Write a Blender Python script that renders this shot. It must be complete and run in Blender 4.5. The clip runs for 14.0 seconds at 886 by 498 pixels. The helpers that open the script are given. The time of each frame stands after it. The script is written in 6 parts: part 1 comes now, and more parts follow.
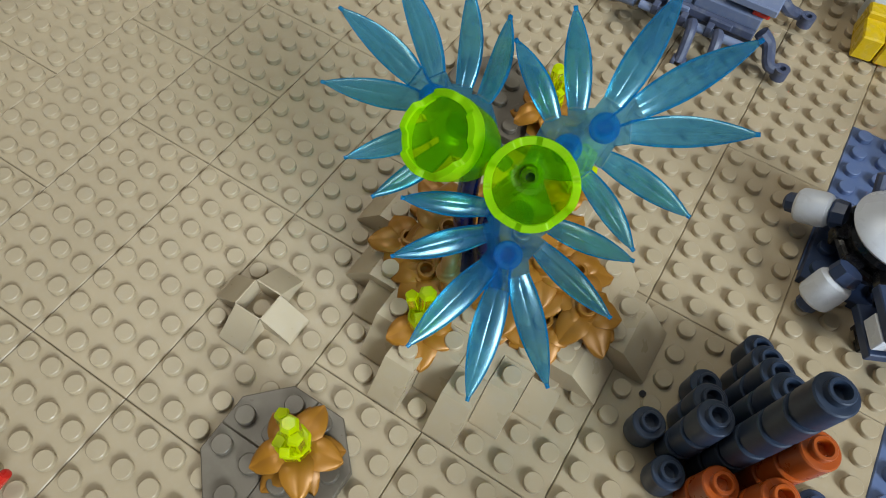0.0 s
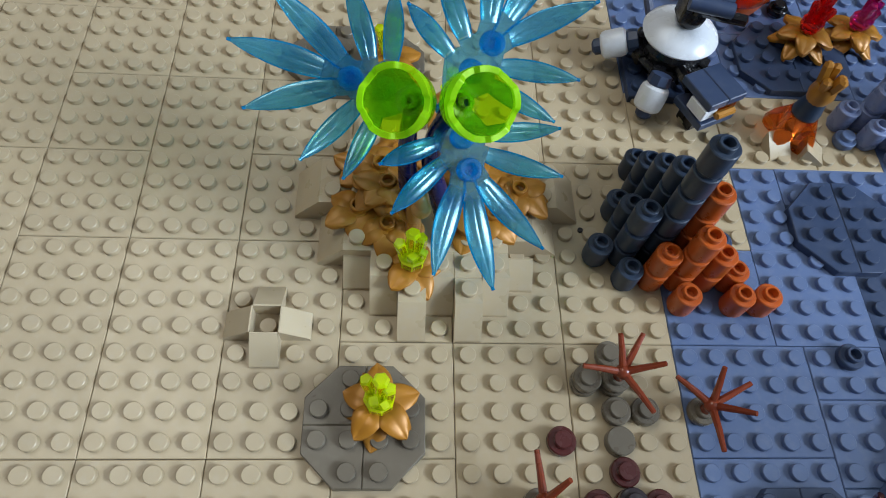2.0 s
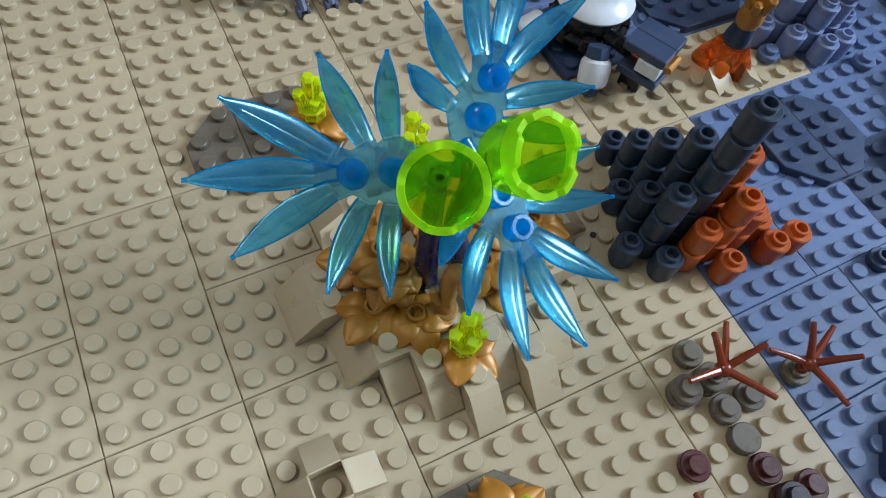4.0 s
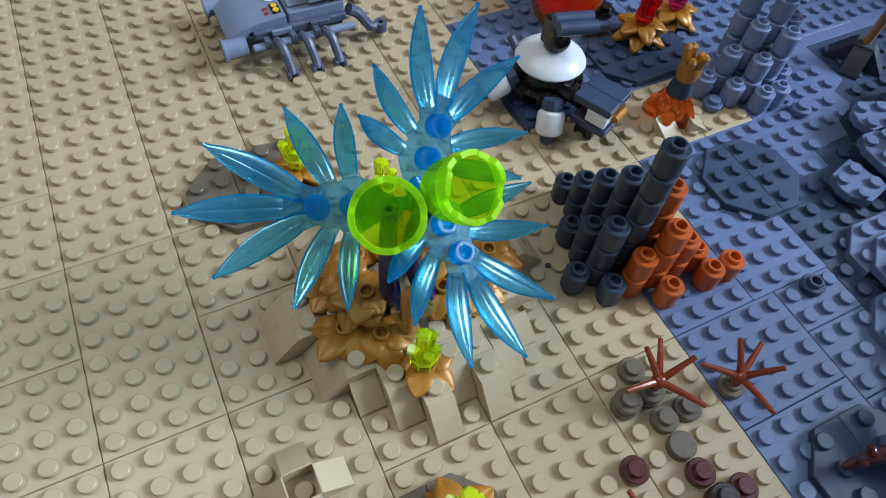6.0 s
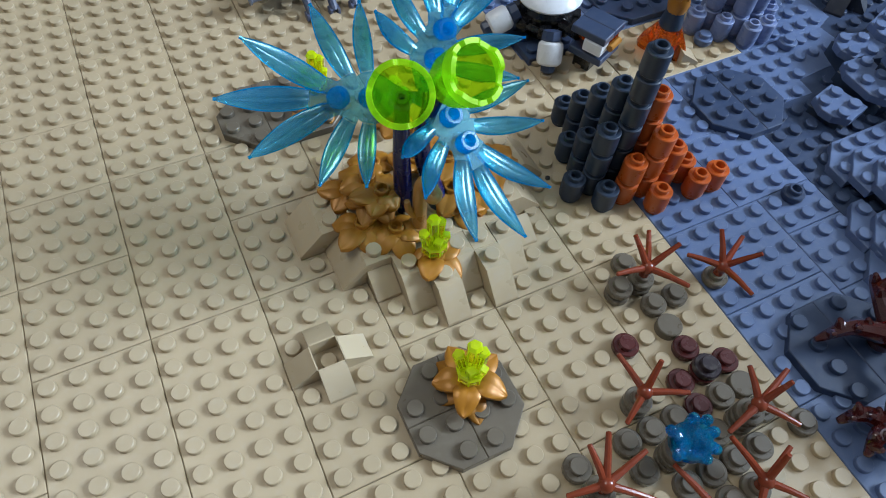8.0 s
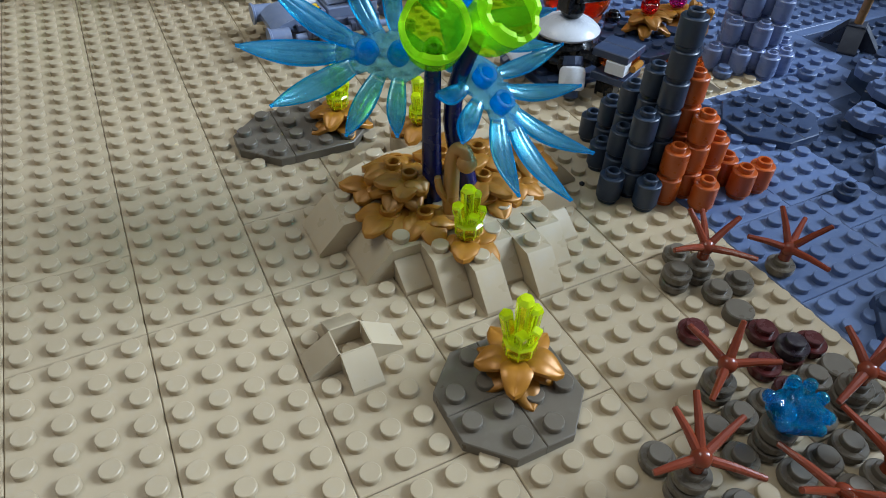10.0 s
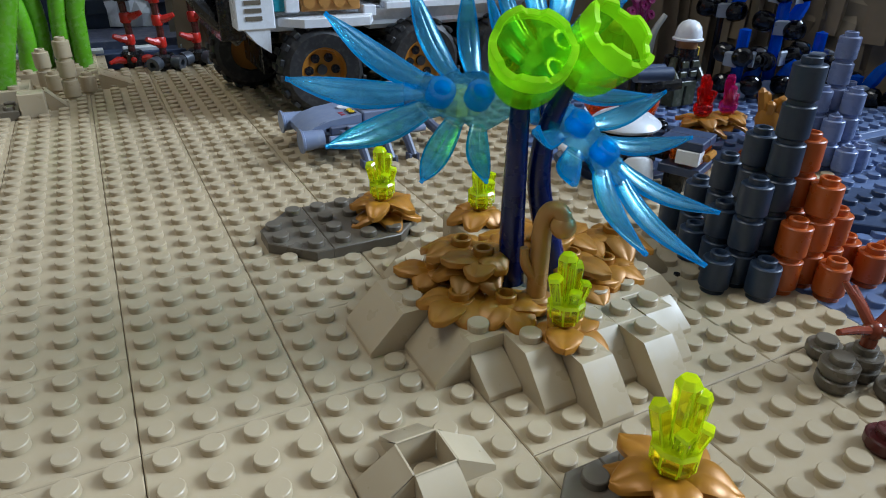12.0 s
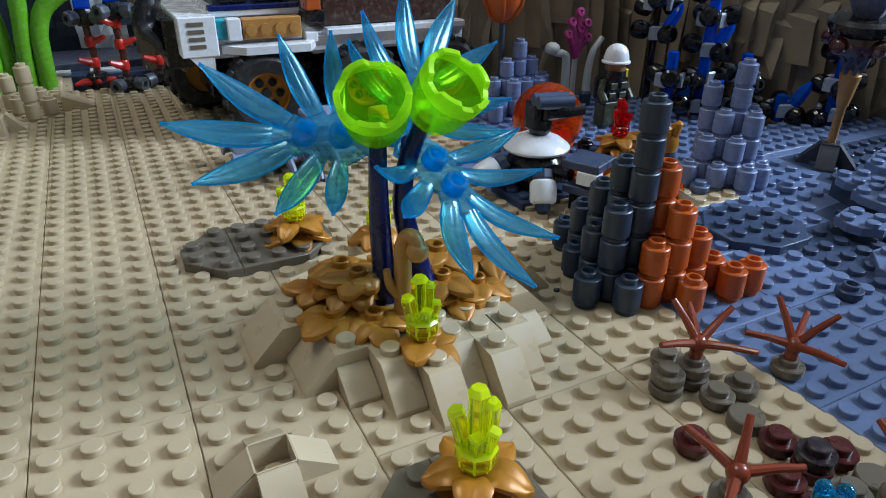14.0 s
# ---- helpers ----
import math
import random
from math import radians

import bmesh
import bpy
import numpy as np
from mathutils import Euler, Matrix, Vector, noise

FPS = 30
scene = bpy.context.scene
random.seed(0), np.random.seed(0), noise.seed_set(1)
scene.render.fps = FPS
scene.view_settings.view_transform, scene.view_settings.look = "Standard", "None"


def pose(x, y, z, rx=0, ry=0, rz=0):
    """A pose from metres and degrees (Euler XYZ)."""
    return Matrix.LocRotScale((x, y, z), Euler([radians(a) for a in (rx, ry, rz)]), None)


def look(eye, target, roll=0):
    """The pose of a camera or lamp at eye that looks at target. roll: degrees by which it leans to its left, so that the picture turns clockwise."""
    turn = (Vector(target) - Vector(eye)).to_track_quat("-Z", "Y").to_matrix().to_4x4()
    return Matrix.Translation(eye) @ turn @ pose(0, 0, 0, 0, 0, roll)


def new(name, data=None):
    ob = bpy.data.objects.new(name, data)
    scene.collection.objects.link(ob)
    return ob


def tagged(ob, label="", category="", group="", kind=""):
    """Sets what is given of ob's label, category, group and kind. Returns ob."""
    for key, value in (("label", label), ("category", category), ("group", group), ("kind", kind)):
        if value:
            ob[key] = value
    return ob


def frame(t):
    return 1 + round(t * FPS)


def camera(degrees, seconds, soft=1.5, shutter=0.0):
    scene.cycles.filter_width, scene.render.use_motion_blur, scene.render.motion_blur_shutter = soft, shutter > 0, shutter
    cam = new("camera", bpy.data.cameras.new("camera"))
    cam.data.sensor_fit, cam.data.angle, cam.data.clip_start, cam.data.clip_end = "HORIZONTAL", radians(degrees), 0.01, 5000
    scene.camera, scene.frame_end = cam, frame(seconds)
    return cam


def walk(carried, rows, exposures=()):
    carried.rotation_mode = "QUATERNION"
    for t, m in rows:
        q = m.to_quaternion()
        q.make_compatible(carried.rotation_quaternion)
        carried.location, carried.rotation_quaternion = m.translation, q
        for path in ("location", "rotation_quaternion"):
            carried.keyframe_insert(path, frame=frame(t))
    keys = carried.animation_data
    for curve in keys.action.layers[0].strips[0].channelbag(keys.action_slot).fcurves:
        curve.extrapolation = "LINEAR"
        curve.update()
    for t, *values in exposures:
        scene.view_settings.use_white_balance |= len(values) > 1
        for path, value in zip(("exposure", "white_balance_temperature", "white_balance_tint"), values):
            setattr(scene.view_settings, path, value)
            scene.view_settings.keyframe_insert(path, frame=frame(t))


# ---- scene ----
cam = camera(68.6, 14.0, 1.0)
PATH = [
    (0, (0.052, -0.036, 0.156), (-0.42, 0.866, -1.566), 5.3),
    (0.5, (0.054, -0.038, 0.157), (-0.329, 0.881, -1.577), 5.5),
    (1, (0.04, -0.049, 0.158), (-0.2, 0.905, -1.583), 6.5),
    (1.5, (0.033, -0.058, 0.164), (-0.028, 0.916, -1.581), 7.2),
    (2, (0.016, -0.064, 0.175), (0.153, 0.882, -1.582), 8.4),
    (2.5, (-0.005, -0.063, 0.173), (0.317, 0.821, -1.591), 10.0),
    (3, (-0.015, -0.051, 0.168), (0.47, 0.762, -1.594), 11.5),
    (3.5, (-0.024, -0.035, 0.163), (0.536, 0.723, -1.601), 11.8),
    (4, (-0.021, -0.023, 0.158), (0.55, 0.788, -1.579), 10.6),
    (4.2, (-0.019, -0.024, 0.157), (0.534, 0.808, -1.576), 9.2),
    (6.3, (-0.016, -0.048, 0.179), (0.576, 0.919, -1.468), 6.7),
    (6.5, (-0.014, -0.051, 0.182), (0.561, 0.918, -1.47), 5.9),
    (7, (-0.021, -0.063, 0.183), (0.548, 0.923, -1.461), 5.2),
    (7.5, (-0.026, -0.071, 0.181), (0.535, 0.924, -1.461), 4.6),
    (7.7, (-0.028, -0.073, 0.178), (0.524, 0.897, -1.481), 4.8),
    (9.8, (-0.047, -0.093, 0.135), (0.617, 1.139, -1.294), 2.3),
    (10, (-0.048, -0.095, 0.127), (0.645, 1.215, -1.217), 1.9),
    (10.5, (-0.05, -0.087, 0.113), (0.716, 1.359, -1.036), 1.5),
    (11, (-0.054, -0.077, 0.101), (0.76, 1.479, -0.856), 1.1),
    (11.5, (-0.056, -0.072, 0.092), (0.765, 1.494, -0.844), 1.0),
    (12, (-0.056, -0.07, 0.089), (0.765, 1.498, -0.844), 0.8),
    (12.5, (-0.052, -0.072, 0.09), (0.768, 1.498, -0.839), 0.7),
    (13, (-0.044, -0.078, 0.088), (0.777, 1.494, -0.838), 0.6),
    (13.5, (-0.04, -0.082, 0.094), (0.781, 1.491, -0.828), 0.5),
    (14, (-0.034, -0.095, 0.1), (0.784, 1.483, -0.816), 0.4),
]
walk(cam, [(t, look(eye, target, roll)) for t, eye, target, roll in PATH], [(0, -0.18, 6650, 10), (1.0, -0.13, 6500, 10), (2.0, -0.08, 6280, 10), (4.0, -0.05, 6080, 10), (7.5, 0.05, 6050, 10), (11.0, -0.02, 5930, 10), (14.0, 0.03, 6080, 10)])

S, P, B = 0.008, 0.0032, 0.0096   # stud pitch, plate height, brick height
SR, SH = 0.0024, 0.0017           # stud radius and height

# ---- world and light ----
world = bpy.data.worlds.new("room_air")
scene.world = world
world.use_nodes = True
world.node_tree.nodes["Background"].inputs[0].default_value = (0.75, 0.85, 1.0, 1)
world.node_tree.nodes["Background"].inputs[1].default_value = 0.4


def area(name, eye, target, sx, sy, watts, colour):
    lamp = bpy.data.lights.new(name, "AREA")
    lamp.shape, lamp.size, lamp.size_y, lamp.energy, lamp.color = "RECTANGLE", sx, sy, watts, colour
    ob = new(name, lamp)
    ob.matrix_world = look(eye, target)
    return ob


area("window_light", (2.59, -0.86, 1.755), (0.04, 0.06, 0.0), 1.15, 1.15, 149, (0.74, 0.87, 1.0))
# added fill under the ceiling, no known lamp; lifts the left ground
area("ceiling_fill", (-0.75, 0.55, 2.37), (-0.35, 0.30, 0.0), 1.3, 1.0, 30, (0.98, 0.95, 0.84))


# ---- materials ----
def nodes_of(name):
    mat = bpy.data.materials.new(name)
    mat.use_nodes = True
    nt = mat.node_tree
    return mat, nt, nt.nodes["Principled BSDF"]


def link(nt, a, b):
    nt.links.new(a, b)


def noise_tex(nt, scale, detail=3.0):
    co = nt.nodes.new("ShaderNodeTexCoord")
    tex = nt.nodes.new("ShaderNodeTexNoise")
    tex.inputs["Scale"].default_value, tex.inputs["Detail"].default_value = scale, detail
    link(nt, co.outputs["Object"], tex.inputs["Vector"])
    return tex.outputs["Fac"]


def ramp(nt, fac, lo, hi, a, b):
    node = nt.nodes.new("ShaderNodeMapRange")
    for k, v in zip(("From Min", "From Max", "To Min", "To Max"), (lo, hi, a, b)):
        node.inputs[k].default_value = v
    link(nt, fac, node.inputs["Value"])
    return node.outputs["Result"]


def plastic(name, rgb, rough=0.28, metal=0.0, vary=0.08, bump=0.12, dust=0.06, coat=0.0):
    """Moulded plastic: slight tone drift from piece to piece and over each piece, handling marks in the gloss, faint dust."""
    mat, nt, bsdf = nodes_of(name)
    info = nt.nodes.new("ShaderNodeObjectInfo")
    drift = ramp(nt, noise_tex(nt, 55, 2), 0.3, 0.7, -vary * 0.6, vary * 0.6)
    piece = ramp(nt, info.outputs["Random"], 0, 1, 1 - vary, 1 + vary)
    tone = nt.nodes.new("ShaderNodeMath")
    link(nt, drift, tone.inputs[0]), link(nt, piece, tone.inputs[1])
    hsv = nt.nodes.new("ShaderNodeHueSaturation")
    hsv.inputs["Color"].default_value = (*rgb, 1)
    link(nt, tone.outputs[0], hsv.inputs["Value"])
    mix = nt.nodes.new("ShaderNodeMix")
    mix.data_type = "RGBA"
    mix.inputs[7].default_value = (0.45, 0.43, 0.38, 1)
    link(nt, hsv.outputs[0], mix.inputs[6])
    link(nt, ramp(nt, noise_tex(nt, 420, 4), 0.5, 0.78, 0.0, dust * 3), mix.inputs[0])
    link(nt, mix.outputs[2], bsdf.inputs["Base Color"])
    link(nt, ramp(nt, noise_tex(nt, 170, 5), 0.3, 0.7, rough - 0.08, rough + 0.12), bsdf.inputs["Roughness"])
    bsdf.inputs["Metallic"].default_value = metal
    bsdf.inputs["Coat Weight"].default_value = coat
    bsdf.inputs["Specular IOR Level"].default_value = 0.5
    bsdf.inputs["Subsurface Weight"].default_value = 0.0
    bp = nt.nodes.new("ShaderNodeBump")
    bp.inputs["Strength"].default_value, bp.inputs["Distance"].default_value = bump, 0.0002
    link(nt, noise_tex(nt, 260, 3), bp.inputs["Height"])
    link(nt, bp.outputs[0], bsdf.inputs["Normal"])
    return mat


def clear(name, tint, body, solid=0.4, rough=0.08, glow=0.5, gloss=0.4, sheen=(1, 1, 1), bend=0.0, shine=0.05):
    """Tinted see-through plastic: a share passes light straight on or bent, the rest scatters it through and back, under a glossy skin."""
    mat, nt, bsdf = nodes_of(name)
    nt.nodes.remove(bsdf)
    out = nt.nodes["Material Output"]
    tr = nt.nodes.new("ShaderNodeBsdfTransparent")
    tr.inputs[0].default_value = (*tint, 1)
    df = nt.nodes.new("ShaderNodeBsdfDiffuse")
    tl = nt.nodes.new("ShaderNodeBsdfTranslucent")
    gl = nt.nodes.new("ShaderNodeBsdfGlossy")
    gl.inputs["Roughness"].default_value = rough
    gl.inputs[0].default_value = (*sheen, 1)
    hsv = nt.nodes.new("ShaderNodeHueSaturation")
    hsv.inputs["Color"].default_value = (*body, 1)
    link(nt, ramp(nt, noise_tex(nt, 130, 3), 0.3, 0.7, 0.85, 1.12), hsv.inputs["Value"])
    link(nt, hsv.outputs[0], df.inputs[0]), link(nt, hsv.outputs[0], tl.inputs[0])
    m1, m2, m3 = [nt.nodes.new("ShaderNodeMixShader") for _ in range(3)]
    m1.inputs[0].default_value = glow
    link(nt, df.outputs[0], m1.inputs[1]), link(nt, tl.outputs[0], m1.inputs[2])
    m2.inputs[0].default_value = solid
    rf = nt.nodes.new("ShaderNodeBsdfRefraction")
    rf.inputs[0].default_value = (*tint, 1)
    rf.inputs["Roughness"].default_value, rf.inputs["IOR"].default_value = 0.05, 1.4
    m0 = nt.nodes.new("ShaderNodeMixShader")
    m0.inputs[0].default_value = bend
    link(nt, tr.outputs[0], m0.inputs[1]), link(nt, rf.outputs[0], m0.inputs[2])
    link(nt, m0.outputs[0], m2.inputs[1]), link(nt, m1.outputs[0], m2.inputs[2])
    lw = nt.nodes.new("ShaderNodeLayerWeight")
    lw.inputs[0].default_value = 0.5
    pw = nt.nodes.new("ShaderNodeMath")
    pw.operation = "POWER"
    pw.inputs[1].default_value = 4.0
    link(nt, lw.outputs["Facing"], pw.inputs[0])
    link(nt, ramp(nt, pw.outputs[0], 0, 1, min(shine, gloss), gloss), m3.inputs[0])
    link(nt, m2.outputs[0], m3.inputs[1]), link(nt, gl.outputs[0], m3.inputs[2])
    link(nt, m3.outputs[0], out.inputs[0])
    return mat


def gem(name, rgb, cloudy):
    """Solid cut see-through plastic that bends light; a cloudy share scatters it."""
    mat, nt, bsdf = nodes_of(name)
    bsdf.inputs["Base Color"].default_value = (*rgb, 1)
    bsdf.inputs["Roughness"].default_value = 0.03
    bsdf.inputs["IOR"].default_value = 1.45
    bsdf.inputs["Transmission Weight"].default_value = 1.0
    tl = nt.nodes.new("ShaderNodeBsdfTranslucent")
    df = nt.nodes.new("ShaderNodeBsdfDiffuse")
    tl.inputs[0].default_value = df.inputs[0].default_value = (*rgb, 1)
    m1, m2 = nt.nodes.new("ShaderNodeMixShader"), nt.nodes.new("ShaderNodeMixShader")
    m1.inputs[0].default_value = 0.5
    link(nt, ramp(nt, noise_tex(nt, 160, 3), 0.3, 0.7, cloudy - 0.08, cloudy + 0.08), m2.inputs[0])
    link(nt, df.outputs[0], m1.inputs[1]), link(nt, tl.outputs[0], m1.inputs[2])
    link(nt, bsdf.outputs[0], m2.inputs[1]), link(nt, m1.outputs[0], m2.inputs[2])
    link(nt, m2.outputs[0], nt.nodes["Material Output"].inputs[0])
    return mat


def rockmat(name, rgb):
    mat, nt, bsdf = nodes_of(name)
    hsv = nt.nodes.new("ShaderNodeHueSaturation")
    hsv.inputs["Color"].default_value = (*rgb, 1)
    link(nt, ramp(nt, noise_tex(nt, 35, 5), 0.3, 0.7, 0.7, 1.25), hsv.inputs["Value"])
    link(nt, hsv.outputs[0], bsdf.inputs["Base Color"])
    link(nt, ramp(nt, noise_tex(nt, 150, 4), 0.3, 0.7, 0.35, 0.6), bsdf.inputs["Roughness"])
    return mat


TAN = plastic("tan_plastic", (0.436, 0.346, 0.220), 0.38, vary=0.045, dust=0.05)
SAND = plastic("tan_slope_plastic", (0.490, 0.389, 0.248), 0.33, vary=0.05)
CREAM = plastic("light_tan_plastic", (0.51, 0.415, 0.275), 0.33, vary=0.05)
BLUEGREY = plastic("light_blue_grey_plastic", (0.102, 0.149, 0.282), 0.42, vary=0.06, dust=0.03)
DARKBLUE = plastic("dark_blue_grey_plastic", (0.030, 0.050, 0.108), 0.42, vary=0.07, dust=0.012)
SLATE = plastic("slate_plastic", (0.021, 0.035, 0.064), 0.40, vary=0.1, dust=0.010)
DARKSTAND = plastic("dark_navy_plastic", (0.020, 0.026, 0.045), 0.5, vary=0.06, dust=0.012)
PALEBLUE = plastic("pale_blue_grey_plastic", (0.188, 0.238, 0.415), 0.3, vary=0.06, dust=0.03)
LILAC = plastic("lilac_grey_plastic", (0.180, 0.220, 0.335), 0.34, vary=0.05)
LEGGREY = plastic("dull_blue_grey_plastic", (0.070, 0.084, 0.140), 0.42)
ORANGE = plastic("orange_plastic", (0.45, 0.086, 0.010), 0.32, vary=0.1, dust=0.015)
TWIG = plastic("red_brown_plastic", (0.21, 0.038, 0.014), 0.2, vary=0.08, dust=0.01)
STONE = plastic("dark_taupe_plastic", (0.138, 0.114, 0.082), 0.33, vary=0.06, dust=0.02)
TAUPE = plastic("taupe_plastic", (0.128, 0.106, 0.077), 0.3, vary=0.12, dust=0.02)
MAROON = plastic("maroon_plastic", (0.072, 0.014, 0.013), 0.25, vary=0.15, dust=0.01)
DARKRED = plastic("dark_red_plastic", (0.05, 0.007, 0.006), 0.1, vary=0.1, dust=0.0, coat=0.7)
PLUM = plastic("plum_black_plastic", (0.0222, 0.0133, 0.0185), 0.3)
GOLD = plastic("pearl_gold_plastic", (0.385, 0.160, 0.014), 0.36, metal=0.16, vary=0.1, bump=0.08, dust=0.006, coat=0.0)
PALEGOLD = plastic("pale_gold_plastic", (0.43, 0.21, 0.055), 0.32, metal=0.1, dust=0.01)
NAVY = plastic("navy_plastic", (0.0005, 0.008, 0.085), 0.24, vary=0.04, coat=0.0, dust=0.0)
BLACK = plastic("black_plastic", (0.008, 0.008, 0.01), 0.2, dust=0.02)
RUBBER = plastic("tyre_rubber", (0.012, 0.012, 0.014), 0.5, dust=0.03)
WHITE = plastic("white_plastic", (0.72, 0.74, 0.78), 0.25, vary=0.03)
GREEN = plastic("bright_green_plastic", (0.105, 0.32, 0.010), 0.25)
RED = plastic("red_plastic", (0.55, 0.02, 0.012), 0.25)
YELLOW = plastic("yellow_plastic", (0.7, 0.47, 0.01), 0.28)
DECALRED = plastic("printed_red", (0.22, 0.012, 0.03), 0.35)
TEAL = plastic("teal_plastic", (0.02, 0.3, 0.4), 0.25)
BROWN = plastic("brown_plastic", (0.0444, 0.0185, 0.0111), 0.3)
OLIVE = plastic("olive_plastic", (0.037, 0.0407, 0.0185), 0.35)
SKIN = plastic("toy_skin_plastic", (0.296, 0.1406, 0.0444), 0.3)
PINK = plastic("magenta_plastic", (0.333, 0.0222, 0.148), 0.28)
GREYWHITE = plastic("pale_grey_plastic", (0.5, 0.52, 0.5), 0.35)
BRACKETGREY = plastic("silver_grey_plastic", (0.30, 0.34, 0.40), 0.3, metal=0.2)
NOZZLE = plastic("gunmetal_nozzle_plastic", (0.085, 0.095, 0.115), 0.3, metal=0.3)
ROCK = rockmat("brown_rock_plastic", (0.200, 0.155, 0.098))
ROCKPALE = rockmat("pale_rock_plastic", (0.36, 0.32, 0.26))
FROND = clear("blue_clear_plastic", (0.47, 0.88, 0.95), (0.0, 0.44, 1.0), 0.25, 0.24, 0.8, 0.55, (0.5, 0.86, 1.0), 0.35, 0.11)
FRONDPALM = clear("blue_clear_palm_plastic", (0.56, 0.90, 0.97), (0.0, 0.42, 1.0), 0.20, 0.3, 0.75, 0.2, (0.4, 0.8, 1.0), 0.3, 0.02)
# stronger blue that paints the light piped to the blade edges
FRONDGLOW = clear("blue_clear_painted_edge_glow", (0.24, 0.80, 0.97), (0.0, 0.46, 1.0), 0.46, 0.2, 0.75, 0.5, (0.4, 0.85, 1.0), 0.3, 0.12)
FRONDHUB = clear("blue_clear_thick_plastic", (0.22, 0.76, 0.96), (0.0, 0.42, 1.0), 0.30, 0.2, 0.7, 0.5, (0.7, 0.92, 1.0), 0.35, 0.06)
NEON = clear("neon_clear_plastic", (0.78, 0.96, 0.10), (0.50, 0.98, 0.005), 0.17, 0.25, 0.5, 0.2, (0.8, 1.0, 0.4))
# brighter copy of the cup plastic: paints the light gathered at the rim
NEONGLOW = clear("neon_painted_edge_glow", (0.75, 1.0, 0.1), (0.55, 1.0, 0.01), 0.62, 0.3, 0.5, 0.12, (0.8, 1.0, 0.3), 0.0, 0.03)
CRYSTAL = gem("neon_yellow_crystal", (0.97, 1.0, 0.0), 0.15)
# edge-lit look of the crystals, put into a brighter, cloudier colour
CRYSTALGLOW = clear("neon_crystal_painted_glow", (0.9, 1.0, 0.05), (0.84, 1.0, 0.0), 0.85, 0.12, 0.5, 0.25)
REDCLEAR = gem("red_crystal", (0.95, 0.03, 0.02), 0.14)
PINKCLEAR = gem("pink_crystal", (0.75, 0.03, 0.28), 0.2)
BLUECLEAR = gem("blue_crystal", (0.01, 0.20, 1.0), 0.45)
CYANCLEAR = gem("sky_blue_crystal", (0.04, 0.62, 1.0), 0.14)
AMBER = gem("orange_clear_plastic", (1.0, 0.22, 0.02), 0.12)


